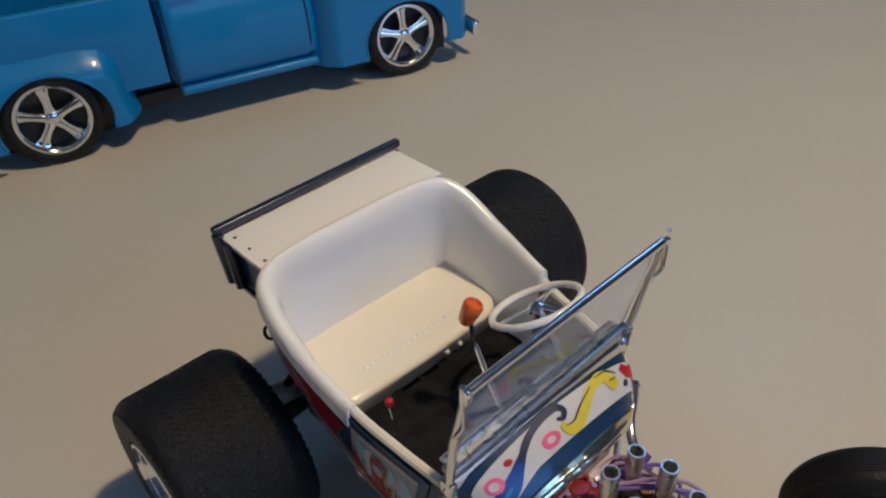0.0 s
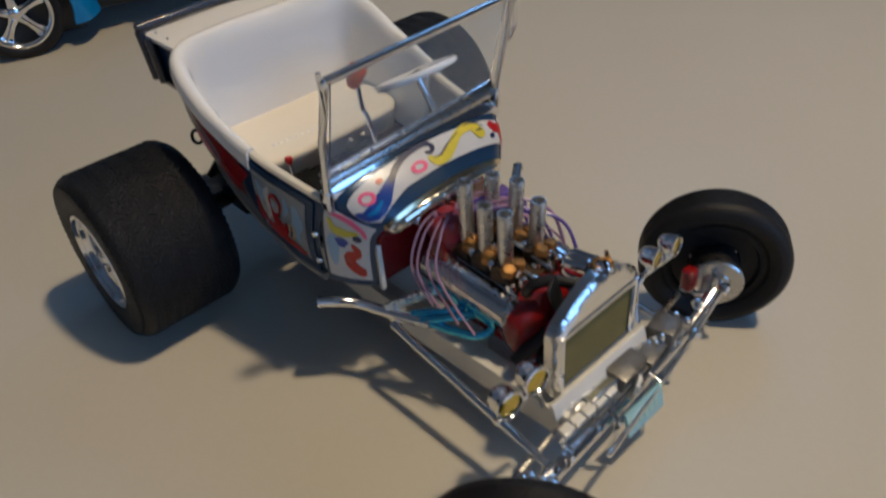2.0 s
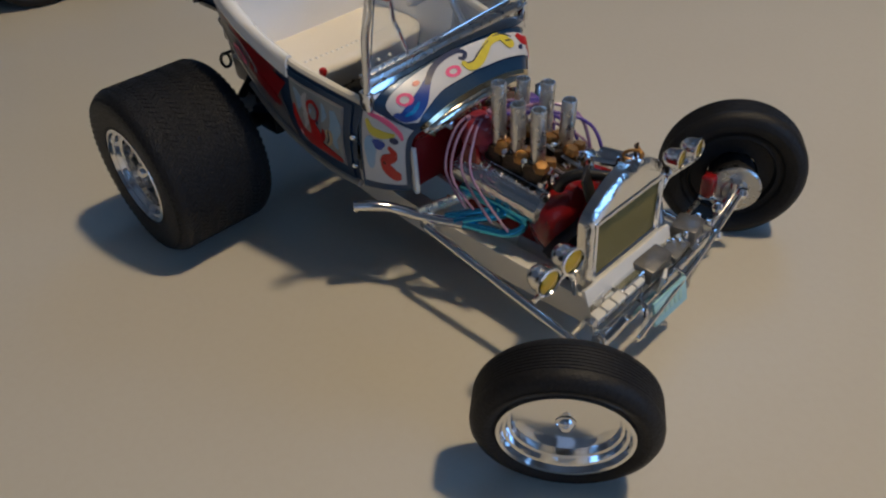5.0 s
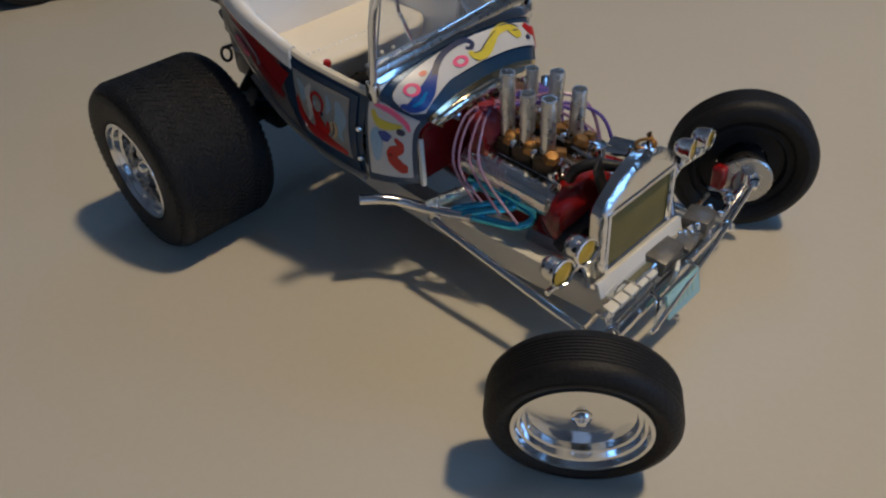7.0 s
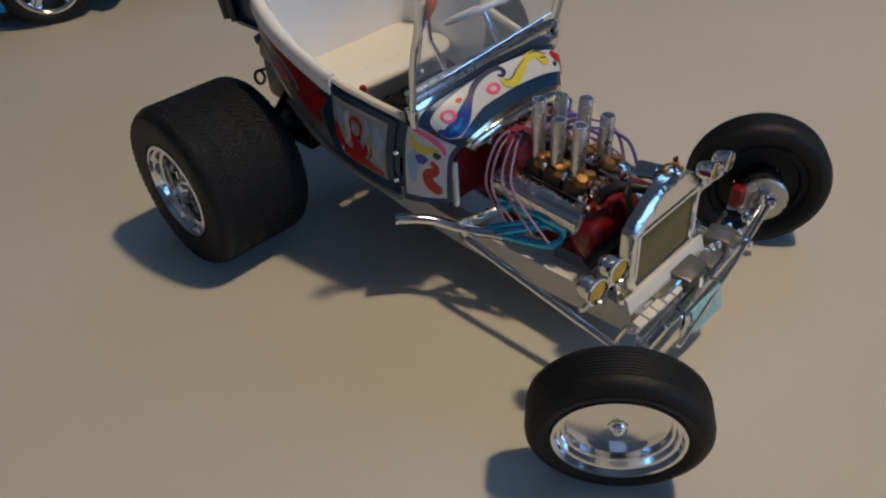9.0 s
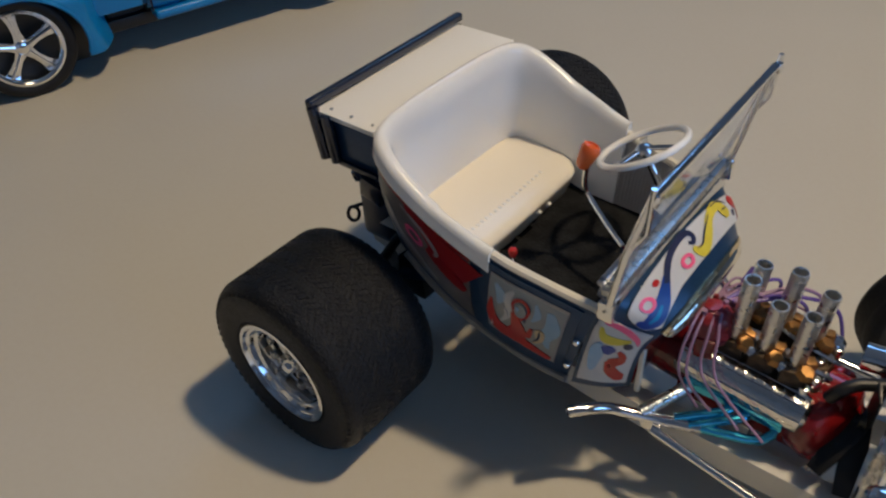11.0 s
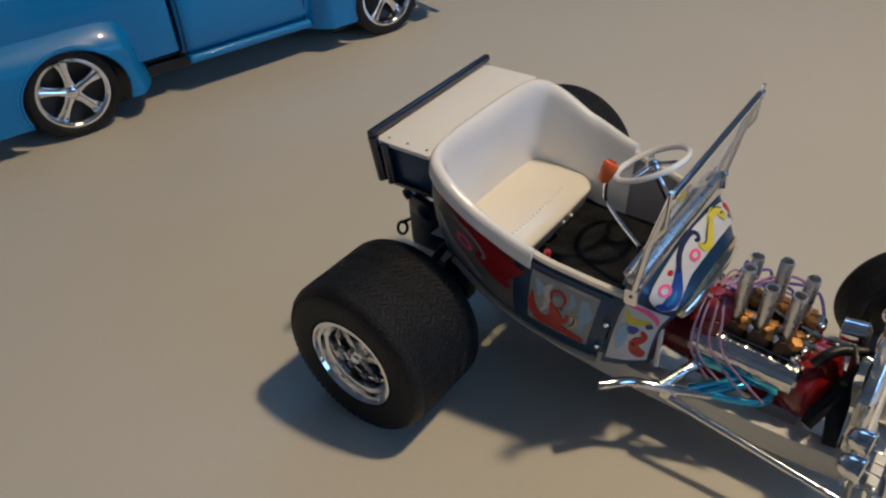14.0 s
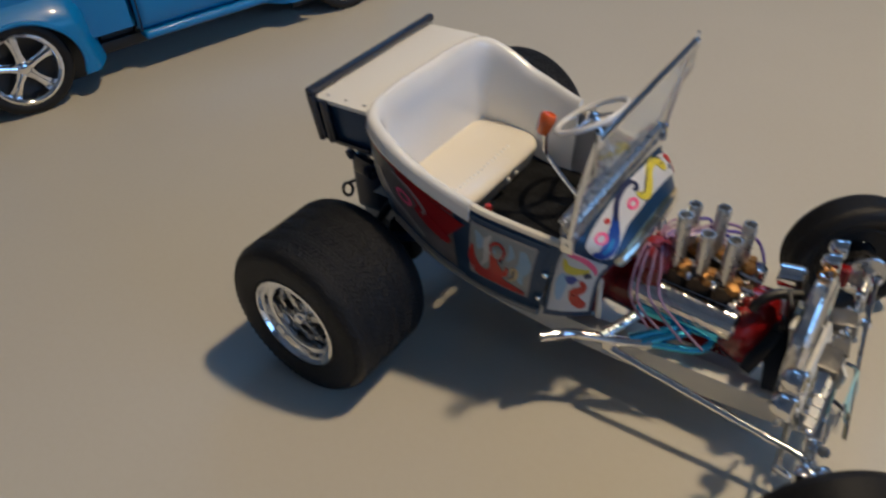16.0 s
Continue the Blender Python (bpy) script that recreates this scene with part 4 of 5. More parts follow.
# ---- engine ----
engine = part("engine", box((21, 11.5, 9), pose(66.3, 0.6, 17.2), 0.8), RED, rod, "red engine block with chrome covers and six intake pipes")
part("gearbox", tube([(56.5, 0.3, 17.5), (48, 0.2, 17.2), (40, 0, 17)], 4.6, 18, radii=[5.6, 4.4, 3.4]), DARK_RED, engine)
for s, y, z in ((-1, -5.2, 21.6), (1, 7.6, 22.7)):
    m = pose(65.2, y, z, s * -30, 4.0, 0)
    prof = [(-9.7, 0.0), (-9.6, 2.4), (-9.0, 2.95), (-3, 3.05), (3, 3.05), (9.0, 2.95), (9.6, 2.4), (9.7, 0.0)]
    part("valve_cover", lathe([(r, h) for h, r in prof], 32, m @ pose(0, 0, -0.4, 0, 90, 0)), RIBBED_CHROME, engine, "half-round chrome valve cover")
    for k in range(3):
        a = radians(50 + 40 * k)
        part("cover_rib", tube([m @ Vector((x, 2.95 * math.cos(a), -0.4 + 2.95 * math.sin(a))) for x in (-9.0, 9.0)], 0.2, 6), CHROME, engine)
    for k in range(13):
        part("cover_fin", tube([m @ Vector((-8.4 + 1.4 * k, 3.06 * math.cos(radians(t)), -0.4 + 3.06 * math.sin(radians(t)))) for t in range(64, 90, 6)], 0.2, 6), CHROME, engine)
    part("cover_flange", box((19.4, 5.6, 0.7), m @ pose(0, -s * 0.3, -1.7), 0.2), CHROME, engine)
    for k in range(4):
        part("cover_bolt", lathe([(0, 0.5), (0.35, 0.4), (0.4, 0)], 8, m @ pose(-8.6 + 5.7 * k, s * 2.3, -1.3)), STEEL, engine)
    part("cylinder_head", box((19.8, 4.6, 4.2), m @ pose(0, -s * 0.3, -4.0), 0.4), RED, engine)
# intake, carburettors and stacks
part("intake_manifold", box((16.5, 7.5, 3.2), pose(66.4, 0.6, 23.6), 0.7), BROWN, engine, "oily brown intake manifold")
STACKS = ((62.3, -2.6, 38.2), (66.6, -2.9, 36.0), (71.0, -3.2, 36.6), (61.8, 3.9, 36.2), (66.6, 4.3, 36.9), (71.4, 3.7, 35.6))
for n, (x, y, z) in enumerate(STACKS):
    carb = part("carburettor", box((3.7, 3.9, 2.9), pose(x - 0.2, y * 0.95, 25.9, 0, 0, 7 * n), 0.5), BROWN, engine, "brown and brass carburettor")
    part("brass_cap", lathe([(0, 0.8), (1.0, 0.7), (1.3, 0.25), (1.35, -0.4)], 6, pose(x + 1.5, y - 1.1, 27.5, 14, 10, 17 * n)), BRASS, engine)
    part("brass_bowl", box((1.8, 1.7, 1.5), pose(x + 1.2, y + 1.5, 27.0, 0, 8, 21 * n), 0.35), BRASS, engine)
    low, high = Vector((x - 0.35, y * 0.92, 26.6)), Vector((x, y, z))
    way = high - low
    bm = lathe([(1.22, 0), (1.22, way.length - 0.15), (1.16, way.length), (0.98, way.length), (0.92, way.length - 0.2), (0.90, way.length - 6.5), (0.0, way.length - 6.5)], 24, along(low, way))
    part("intake_pipe", bm, SATIN, engine, "polished upright intake pipe, open at the top")
    part("carburettor_bolt", lathe([(0, 0.8), (0.5, 0.6), (0.6, -0.4)], 8, pose(x - 1.6, y - 1.5, 27.2, 20, 8, 0)), CHROME, engine)
    part("float_bowl", box((1.7, 1.6, 1.9), pose(x - 1.5, y + 1.3, 26.9, 0, 9, 15 * n), 0.4), STEEL, engine)
    part("carburettor_bolt", lathe([(0, 0.7), (0.4, 0.5), (0.5, -0.4)], 8, pose(x + 2.3, y + 0.2, 26.6, -20, 18, 0)), CHROME, engine)
    part("linkage", tube([(x - 1.6, y, 26.8), (x + 2.4, y + 0.4, 26.4)], 0.22, 6), STEEL, engine)
for y in (-1.2, 2.2):
    part("fuel_line", tube(curve_points([(59.5, y, 26.2), (64, y + 0.6, 27.6), (69, y - 0.5, 27.2), (75.5, y, 25.4)], 5), 0.3, 6), STEEL, engine)
for k in range(6):
    part("fitting", lathe([(0, 1.0), (0.7, 0.7), (0.95, 0), (0.7, -0.7), (0, -1.0)], 12, pose(73.0 + 0.7 * (k % 3), -4.5 + 1.9 * k, 24.6 + 0.5 * (k % 2))), CHROME, engine)
# ignition
dist = part("distributor", lathe([(1.6, -6.5), (2.0, -3.4), (2.9, -2.6), (3.3, -0.8), (3.0, 0.2), (3.1, 0.9), (2.5, 2.1), (1.4, 2.6), (1.3, 3.1), (0, 3.2)], 28, pose(58.4, -3.2, 28.6, 0, -6, 0)), MAROON, engine, "purplish red distributor cap")
for k in range(7):
    part("cap_tower", tube([(58.0 + 1.7 * math.cos(k * 0.9), -3.0 + 1.7 * math.sin(k * 0.9), 30.2), (58.0 + 2.0 * math.cos(k * 0.9), -3.0 + 2.0 * math.sin(k * 0.9), 31.6)], 0.42, 8), LILAC if k % 2 else MAROON, engine)
part("vacuum_can", box((3.0, 3.2, 4.2), pose(58.8, -5.2, 25.6, 0, 0, 12), 0.8), DARK_RED, engine)
for k in range(4):
    a = Vector((57.0 + 0.9 * k, -2.2 - 0.6 * k, 31.4))
    if k < 2:
        mid, low, port = Vector((57.0 + 0.8 * k, -7.4, 30.2 - 0.8 * k)), Vector((57.4 + 1.4 * k, -10.6, 24.0 - 0.6 * k)), Vector((61.0 + 2.6 * k, -10.0, 17.6))
    else:
        mid, low, port = Vector((59.4 + 1.4 * (k - 2), -7.0, 29.6)), Vector((60.6 + 2.2 * (k - 2), -9.9, 24.4)), Vector((67.5 + 3.6 * (k - 2), -10.6, 17.8))
    part("spark_wire", tube(curve_points([a, mid, low, port], 6), 0.22, 7), LILAC, engine, "lilac spark plug wire")
    part("spark_wire", tube(curve_points([(57.4, -0.6, 30.6), (58.0 + 1.2 * k, 5.5, 30.4 - 0.4 * k), (59.5 + 3.4 * k, 10.2, 25.0), (59.4 + 4.4 * k, 10.6, 19.0)], 6), 0.22, 7), LILAC, engine)
for k in range(6):
    bend = 29.6 + 1.3 * math.sin(1.9 * k)
    part("far_wire", tube(curve_points([(58.6 + 0.4 * k, -0.6, 31.2), (60.4 + 1.3 * k, 4.0 + 0.4 * k, bend + 1.4), (61.6 + 2.0 * k, 8.2 + 0.5 * (k % 3), bend - 0.6), (60.6 + 2.6 * k, 10.4, 24.0), (60.4 + 2.7 * k, 10.8, 20.0)], 6), 0.30, 7), VIOLET if k % 2 else LILAC, engine, "violet ignition wire")
part("coil", tube([(59.5, 5.6, 28.0), (60.0, 9.2, 30.0)], 1.3, 14), VIOLET, engine, "violet ignition coil")
# front of the engine
part("timing_cover", lathe([(0, 2.8), (1.8, 2.7), (3.9, 2.3), (5.4, 1.4), (6.0, 0.2), (6.0, -2.5)], 40, along((77.4, -2.6, 18.2), (1, -0.5, 0.12))), RED, engine, "glossy deep red timing cover")
part("timing_boss", lathe([(0, 1.0), (0.9, 0.9), (1.3, 0.4), (1.4, -0.8)], 18, along((79.6, -4.6, 16.6), (1, -0.5, 0.12))), RED, engine)
for k in range(5):
    a = radians(30 + 62 * k)
    place = along((77.9, -2.9, 18.2), (1, -0.5, 0.12)) @ Vector((5.0 * math.cos(a), 5.0 * math.sin(a), 0.7))
    part("timing_bolt", lathe([(0, 0.45), (0.4, 0.35), (0.5, 0.0), (0.5, -0.8)], 8, along(place, (1, -0.5, 0.12))), RED, engine)
part("pump_lobe", lathe([(0, 2.0), (2.2, 1.8), (3.2, 1.1), (3.4, -2.5)], 28, along((77.8, -0.6, 22.4), (1, -0.2, 0.2))), RED, engine)
part("pump_body", box((3.4, 6.4, 7.0), pose(76.4, 1.2, 20.6, 12, 0, 0), 1.4, 4), RED, engine)
part("sump_cover", lathe([(0, 2.2), (3.4, 2.0), (4.2, 1.2), (4.4, -7.0), (4.0, -7.4)], 28, along((75.6, -1.6, 9.8), (1, -0.12, -0.05))), SUMP, engine, "pale grey rounded sump end")
fan = part("fan_hub", lathe([(1.5, -0.6), (1.5, 0.4), (0.9, 0.9), (0, 1.0)], 16, along((81.2, -2.2, 22.2), (1, 0, 0))), BLACK, engine, "black cooling fan")
for k in range(5):
    if k not in (1, 2):
        part("fan_blade", box((0.5, 3.2, 8.4), pose(81.4, -2.2, 22.2, 72 * k + 20, 0, 0) @ pose(0, 0, 5.0, 0, 0, 22), 0.2), BLACK, engine)
for tip in (Vector((77.9, -9.8, 16.4)), Vector((82.2, -9.8, 13.8))):
    reach = tip - Vector((81.0, -2.2, 22.2))
    part("fan_blade", plate([(-1.1, 0), (1.1, 0), (1.7, 0.35 * reach.length), (1.3, reach.length), (-0.9, reach.length), (-1.5, 0.5 * reach.length)], 0.5, along((81.0, -2.2, 22.2), reach) @ pose(0, 0, 0, 90, 0, 0), 0.15), BLACK, engine)
part("radiator_hose", tube(curve_points([(76.2, -4.6, 25.4), (77.2, -4.4, 27.4), (79.0, -2.6, 28.2), (82.4, -0.4, 28.0)], 6), 0.9, 12), BLACK, engine, "black rubber radiator hose")
part("generator", tube([(77.6, 4.0, 27.2), (77.8, 4.0, 27.2), (81.4, 4.2, 27.6), (81.7, 4.2, 27.6)], 2.1, 18, radii=[1.6, 2.1, 2.1, 1.6]), CHROME, engine, "round chrome generator")
part("oil_pan", box((15, 8.5, 5.0), pose(66, 0.4, 10.6), 1.2, 3), CHROME, engine)
# headers
for s, shift in ((-1, 0.0), (1, 1.2)):
    y = lambda v: s * v + shift * (1.0 if v < 12 else 1.0 + (v - 12) * 0.30)
    up = lambda v: 0.0 if s < 0 or v < 12 else (v - 12) * 0.30
    main = curve_points([(71.6, y(6.6), 18.2), (71.4, y(8.2), 16.9), (69.2, y(10.0), 16.3), (62, y(12.5), 16.4)], 6)
    part("front_header", tube(main, 0.72, 12), TEAL, engine, "turquoise plated exhaust header")
    for x, d in ((65.6, 0.0), (67.8, 0.4)):
        part("header_pipe", tube(curve_points([(x + 0.3, y(6.2), 18.0), (x - 0.9, y(8.6), 17.9), (x - 4.0, y(11.2), 17.3), (x - 6.5, y(12.9), 16.5)], 6), 0.72, 10), TEAL, engine, "turquoise plated exhaust header")
    tail = curve_points([(63, y(12.3), 16.4), (57, y(14.0), 15.7 + up(14.0)), (52.5, y(16.0), 16.2 + up(16.0)), (50.2, y(17.6), 16.9 + up(17.6)), (48.6, y(19.6), 17.5 + up(19.6)), (46.6, y(21.8), 17.7 + up(21.8))], 6)
    part("collector_pipe", tube(tail, 0.92, 12), CHROME, engine, "chrome collector pipe with an open tip")
    part("pipe_mouth", lathe([(1.04, 0), (1.06, 0.5), (0.72, 0.5), (0.72, -1.0), (0, -1.0)], 16, along(tail[-1], tail[-1] - tail[-3])), CHROME, engine)
    part("header_flange", box((15.0, 1.2, 1.8), pose(65.0, y(7.2), 18.8), 0.3), TEAL, engine)
    part("rear_header", tube(curve_points([(58.8, y(6.4), 17.8), (56.9, y(10.4), 17.2), (54.6, y(14.8), 16.2)], 5), 1.0, 10), BRIGHT, engine, "pale bright rear header pipe")

# ---- radiator ----
ARCH = [(-9.3, 14.0), (-9.5, 23.0), (-9.3, 25.8), (-7.2, 27.9), (-3.6, 30.1), (0, 31.0), (3.6, 30.4), (7.2, 28.4), (9.3, 26.2), (9.6, 23.4), (9.5, 14.6)]
arch = curve_points([(0, y, z) for y, z in ARCH], 4)
rows = []
for x, k in ((83.9, 0.965), (84.2, 1.0), (85.4, 1.0), (85.9, 0.965), (86.1, 0.90)):
    rows.append([Vector((x, p.y * k, 14.2 + (p.z - 14.2) * (1 - (1 - k) * 0.8))) for p in arch])
radiator = part("radiator", grid(rows, thick=0.35), RIBBED_CHROME, rod, "rounded chrome radiator shell with an olive gauze grille")
bm = bmesh.new()
top = [p for p in arch if p.z > 25.0]
rim_pts = [Vector((86.0, p.y * 0.90, 14.2 + (p.z - 14.2) * 0.92)) for p in top]
rows = [rim_pts, [Vector((86.0, max(-7.9, min(7.9, p.y)), 25.2)) for p in rim_pts]]
part("shell_crown", grid(rows, thick=0.3), CHROME, radiator)
for a, b in (((-8.4, 15.0), (-8.4, 25.6)), ((8.4, 15.2), (8.4, 25.8)), ((-8.6, 14.9), (8.6, 15.2)), ((-8.2, 25.3), (8.2, 25.5))):
    part("grille_frame", tube([(86.1, *a), (86.1, *b)], 0.55, 8), CHROME, radiator)
part("grille", box((0.6, 16.6, 10.4), pose(85.6, 0, 20.3), 0.1), OLIVE, radiator, "olive gauze grille")
part("core", box((1.2, 17.0, 12.4), pose(84.7, 0, 19.8), 0.2), BLACK, radiator)
cap = part("filler_cap", lathe([(1.3, -1.0), (1.3, 0.4), (1.0, 0.9), (0, 1.1)], 20, pose(84.8, 2.4, 30.4)), CHROME, radiator)
for k in (-1, 1):
    om = along((84.8, 2.4 + 0.7 * k, 31.8), (0.5, 0.6 * k, 0.15))
    part("ornament_loop", tube([om @ Vector((1.4 * math.cos(TAU * j / 20), 0.75 * math.sin(TAU * j / 20), 0)) for j in range(20)], 0.26, 6, True), BRASS, radiator, "small brass loop ornament")
part("ornament_pin", tube([(84.6, 2.4, 31.2), (84.8, 2.7, 33.4)], 0.2, 6), BROWN, radiator)
part("apron", box((0.8, 22.4, 2.9), pose(87.3, -0.4, 13.7, 0, -18, 0), 0.25), FRAME, radiator, "ivory apron under the radiator")

# ---- head lamps, two a side on a bent stalk ----
for s, x, ys, z in ((-1, 86.8, (-15.6, -20.8), 24.0), (1, 84.2, (15.8, 21.2), 24.2)):
    for k, y in enumerate(ys):
        m = along((x, y, z - 0.5 * k), (1, -0.12 if s < 0 else 0.12, 0.04)) @ Matrix.Scale(1.0 if s < 0 else 0.86, 4)
        head = part("headlight", lathe([(0, -2.5), (0.9, -2.35), (1.6, -1.7), (1.95, -0.6), (2.05, 0.6), (2.2, 0.8), (2.2, 1.2), (1.9, 1.3), (1.8, 1.1)], 28, m), CHROME, rod, "small round chrome head lamp with an amber lens")
        part("lens", lathe([(1.8, 1.0), (1.2, 1.2), (0, 1.3)], 24, m), AMBER, head, "amber lens")
        part("lamp_stem", tube([(x - 0.5, y, z - 1.8 - 0.5 * k), (x - 0.5, y, z - 3.5 - 0.4 * k)], 0.4, 8), CHROME, head)
    part("lamp_bar", tube([(x - 0.5, ys[0] - s * 1.5, z - 3.2), (x - 0.5, ys[1] + s * 1.5, z - 3.9)], 0.45, 8), CHROME, rod)
    part("lamp_stalk", tube(curve_points([(x - 0.5, s * 14.8, z - 3.1), (x - 0.6, s * 13.2, z - 6), (85.5, s * 11.6, 14)], 5), 0.45, 8), CHROME, rod)

# ---- front axle, spring, steering ----
AX_R, AX_L = Vector((93.6, -22.6, 11.2)), Vector((89.4, 28.6, 12.6))
front = part("front_axle", tube(curve_points([AX_R, (91.8, -15, 8.9), (90.8, 0, 8.6), (90.0, 18, 9.6), AX_L], 6), 1.15, 12), CHROME, rod, "chrome front axle with a cross spring and rods")
for k in range(4):
    half = 12.8 - 2.3 * k
    part("spring_leaf", box((2.2, half * 2, 0.62), pose(89.0, 0.3, 10.6 + 0.75 * k, 1.4, 0, 0), 0.15), CHROME, front, "bright leaf of the cross spring")
for k in range(5):
    part("spring_block", box((1.7, 2.1, 0.9), pose(90.0, -11.8 + 2.5 * k, 12.4, 1.4, 8, 0), 0.2), FRAME, front, "ivory block on the cross spring")
for k in range(5):
    part("spring_clip", box((2.7, 0.5, 3.0 - 0.3 * abs(k - 2)), pose(89.0, -10.4 + 5.0 * k, 11.4), 0.12), STEEL, front)
part("spring_perch", box((4.0, 6.6, 3.0), pose(88.9, 3.6, 12.2, 0, 8, 4), 0.5), GREY, front, "worn grey spring clamp")
part("clamp_tab", box((0.6, 2.6, 3.4), pose(91.6, 3.0, 10.4, 0, 12, 24), 0.15), FRAME, front, "bent ivory tab")
part("clamp_plate", box((3.0, 5.4, 1.0), pose(89.8, 9.2, 12.4, 0, 10, 8), 0.25), GREY, front)
part("steering_box", box((4.6, 5.0, 3.6), pose(88.8, 14.2, 12.8, 0, 0, 12), 0.9), GREY, front)
for s, wx, wy in ((-1, 98.1, -29.6), (1, 85.0, 35.3)):
    end = AX_R if s < 0 else AX_L
    part("king_pin", tube([end + Vector((0, 0, -2.6)), end + Vector((0, 0, 2.8))], 1.0, 12), CHROME, front)
    hub = Vector((wx, wy, 12.7)) + (end - Vector((wx, wy, 12.7))).normalized() * 3.4
    part("spindle", tube([end, hub], 1.2, 12), CHROME, front)
    part("brake_caliper", box((2.4, 2.4, 4.4), Matrix.Translation((85.6, 26.2, 14.2) if s > 0 else end.lerp(hub, 0.5) + Vector((-3.2, 1.0, 1.2))), 0.8, 3), RED if s > 0 else CHROME, front, "red brake caliper" if s > 0 else "bright brake caliper")
    part("steering_arm", tube([end + Vector((0, 0, -1.2)), end + Vector((-5.5, -s * 2.0, -1.6))], 0.55, 8), CHROME, front)
part("tie_rod", tube([AX_R + Vector((-5.5, 2.0, -2.6)), AX_L + Vector((-5.5, -2.0, -3.0))], 0.5, 8), STEEL, front)
for k in range(7):
    spot = (87.6 + 1.1 * (k % 4), 7.4 + 1.9 * k, 11.4 + 0.9 * (k % 3))
    part("steering_fitting", box((1.5, 1.9, 1.1), Matrix.Translation(spot) @ pose(0, 0, 0, 14 * k, 9 * k, 37 * k), 0.3), CHROME if k % 3 else STEEL, front)
    part("fitting_bolt", lathe([(0, 0.5), (0.4, 0.4), (0.5, 0), (0.5, -0.8)], 8, Matrix.Translation(spot) @ pose(0.2, 0.4, 0.9)), CHROME, front)
part("drag_link", tube([(95.5, -9.0, 8.8), (93.0, 12, 10.6), (91.2, 27.6, 14.4)], 0.42, 8), CHROME, front)
for p in ((91.2, 27.6, 14.4), (92.2, 18.0, 11.4), (89.6, 22.6, 13.4), (94.6, -20.2, 12.4), (92.4, -22.4, 14.0), (95.8, -23.4, 13.2)):
    part("rod_end", lathe([(0, 1.1), (0.8, 0.8), (1.1, 0), (0.8, -0.8), (0, -1.1)], 14, pose(*p)), CHROME, front)
for s, fy in ((-1, -16.4), (1, 19.0)):
    part("radius_rod", tube([(56.8, s * 15.4, 14.6), (91.2, fy, 9.4)], 0.7, 10), CHROME, front, "long chrome radius rod")
    part("rod_bracket", box((3.2, 1.6, 2.4), pose(56.4, s * 14.4, 14.6), 0.4), CHROME, front)
for k in range(6):
    spot = (91.6 + 0.9 * (k % 3), -13.4 - 1.5 * k, 10.4 + 1.1 * (k % 3))
    part("axle_fitting", lathe([(0, 1.0), (0.55, 0.9), (0.6, 0.4), (0.95, 0.3), (0.95, -0.3), (0.6, -0.5), (0.6, -1.2)], 10, Matrix.Translation(spot) @ pose(0, 0, 0, 24 * k, 31 * k - 40, 0)), CHROME if k % 2 else STEEL, front)
part("shackle", box((0.8, 1.2, 3.6), pose(90.4, -13.2, 11.2, 22, 0, 0), 0.3), CHROME, front)
pm = pose(94.2, 1.6, 8.6, 0, -12, 0)
sign = part("number_plate", box((0.5, 9.0, 4.4), pm, 0.12), SKY, rod, "pale blue plate with faded marks")
for k in range(5):
    part("bar_mark", box((0.16, 0.9, 1.7), pm @ pose(0.26, -2.6 + 1.3 * k, -0.1), 0.02), FADED, sign)
part("plate_holder", tube([(93.9, -4.6, 5.2), (93.6, -4.6, 11.2), (92.0, -4.4, 12.0)], 0.45, 8), CHROME, sign)
part("plate_holder", tube([(93.9, 6.6, 6.2), (93.4, 6.6, 10.6), (91.6, 6.4, 11.0)], 0.4, 8), CHROME, sign)

# ---- the blue pickup behind ----
truck = thing("model_pickup", "glossy bright blue model pickup with chrome spoked wheels", "model car")
truck.matrix_world = pose(-0.1555, -0.0020, 0.0012, 0, 0, 74.9)


def smooth_step(a, b, x):
    t = max(0.0, min(1.0, (x - a) / (b - a)))
    return t * t * (3 - 2 * t)


WELL = 1.15                     # the wheel openings are wider than they are high


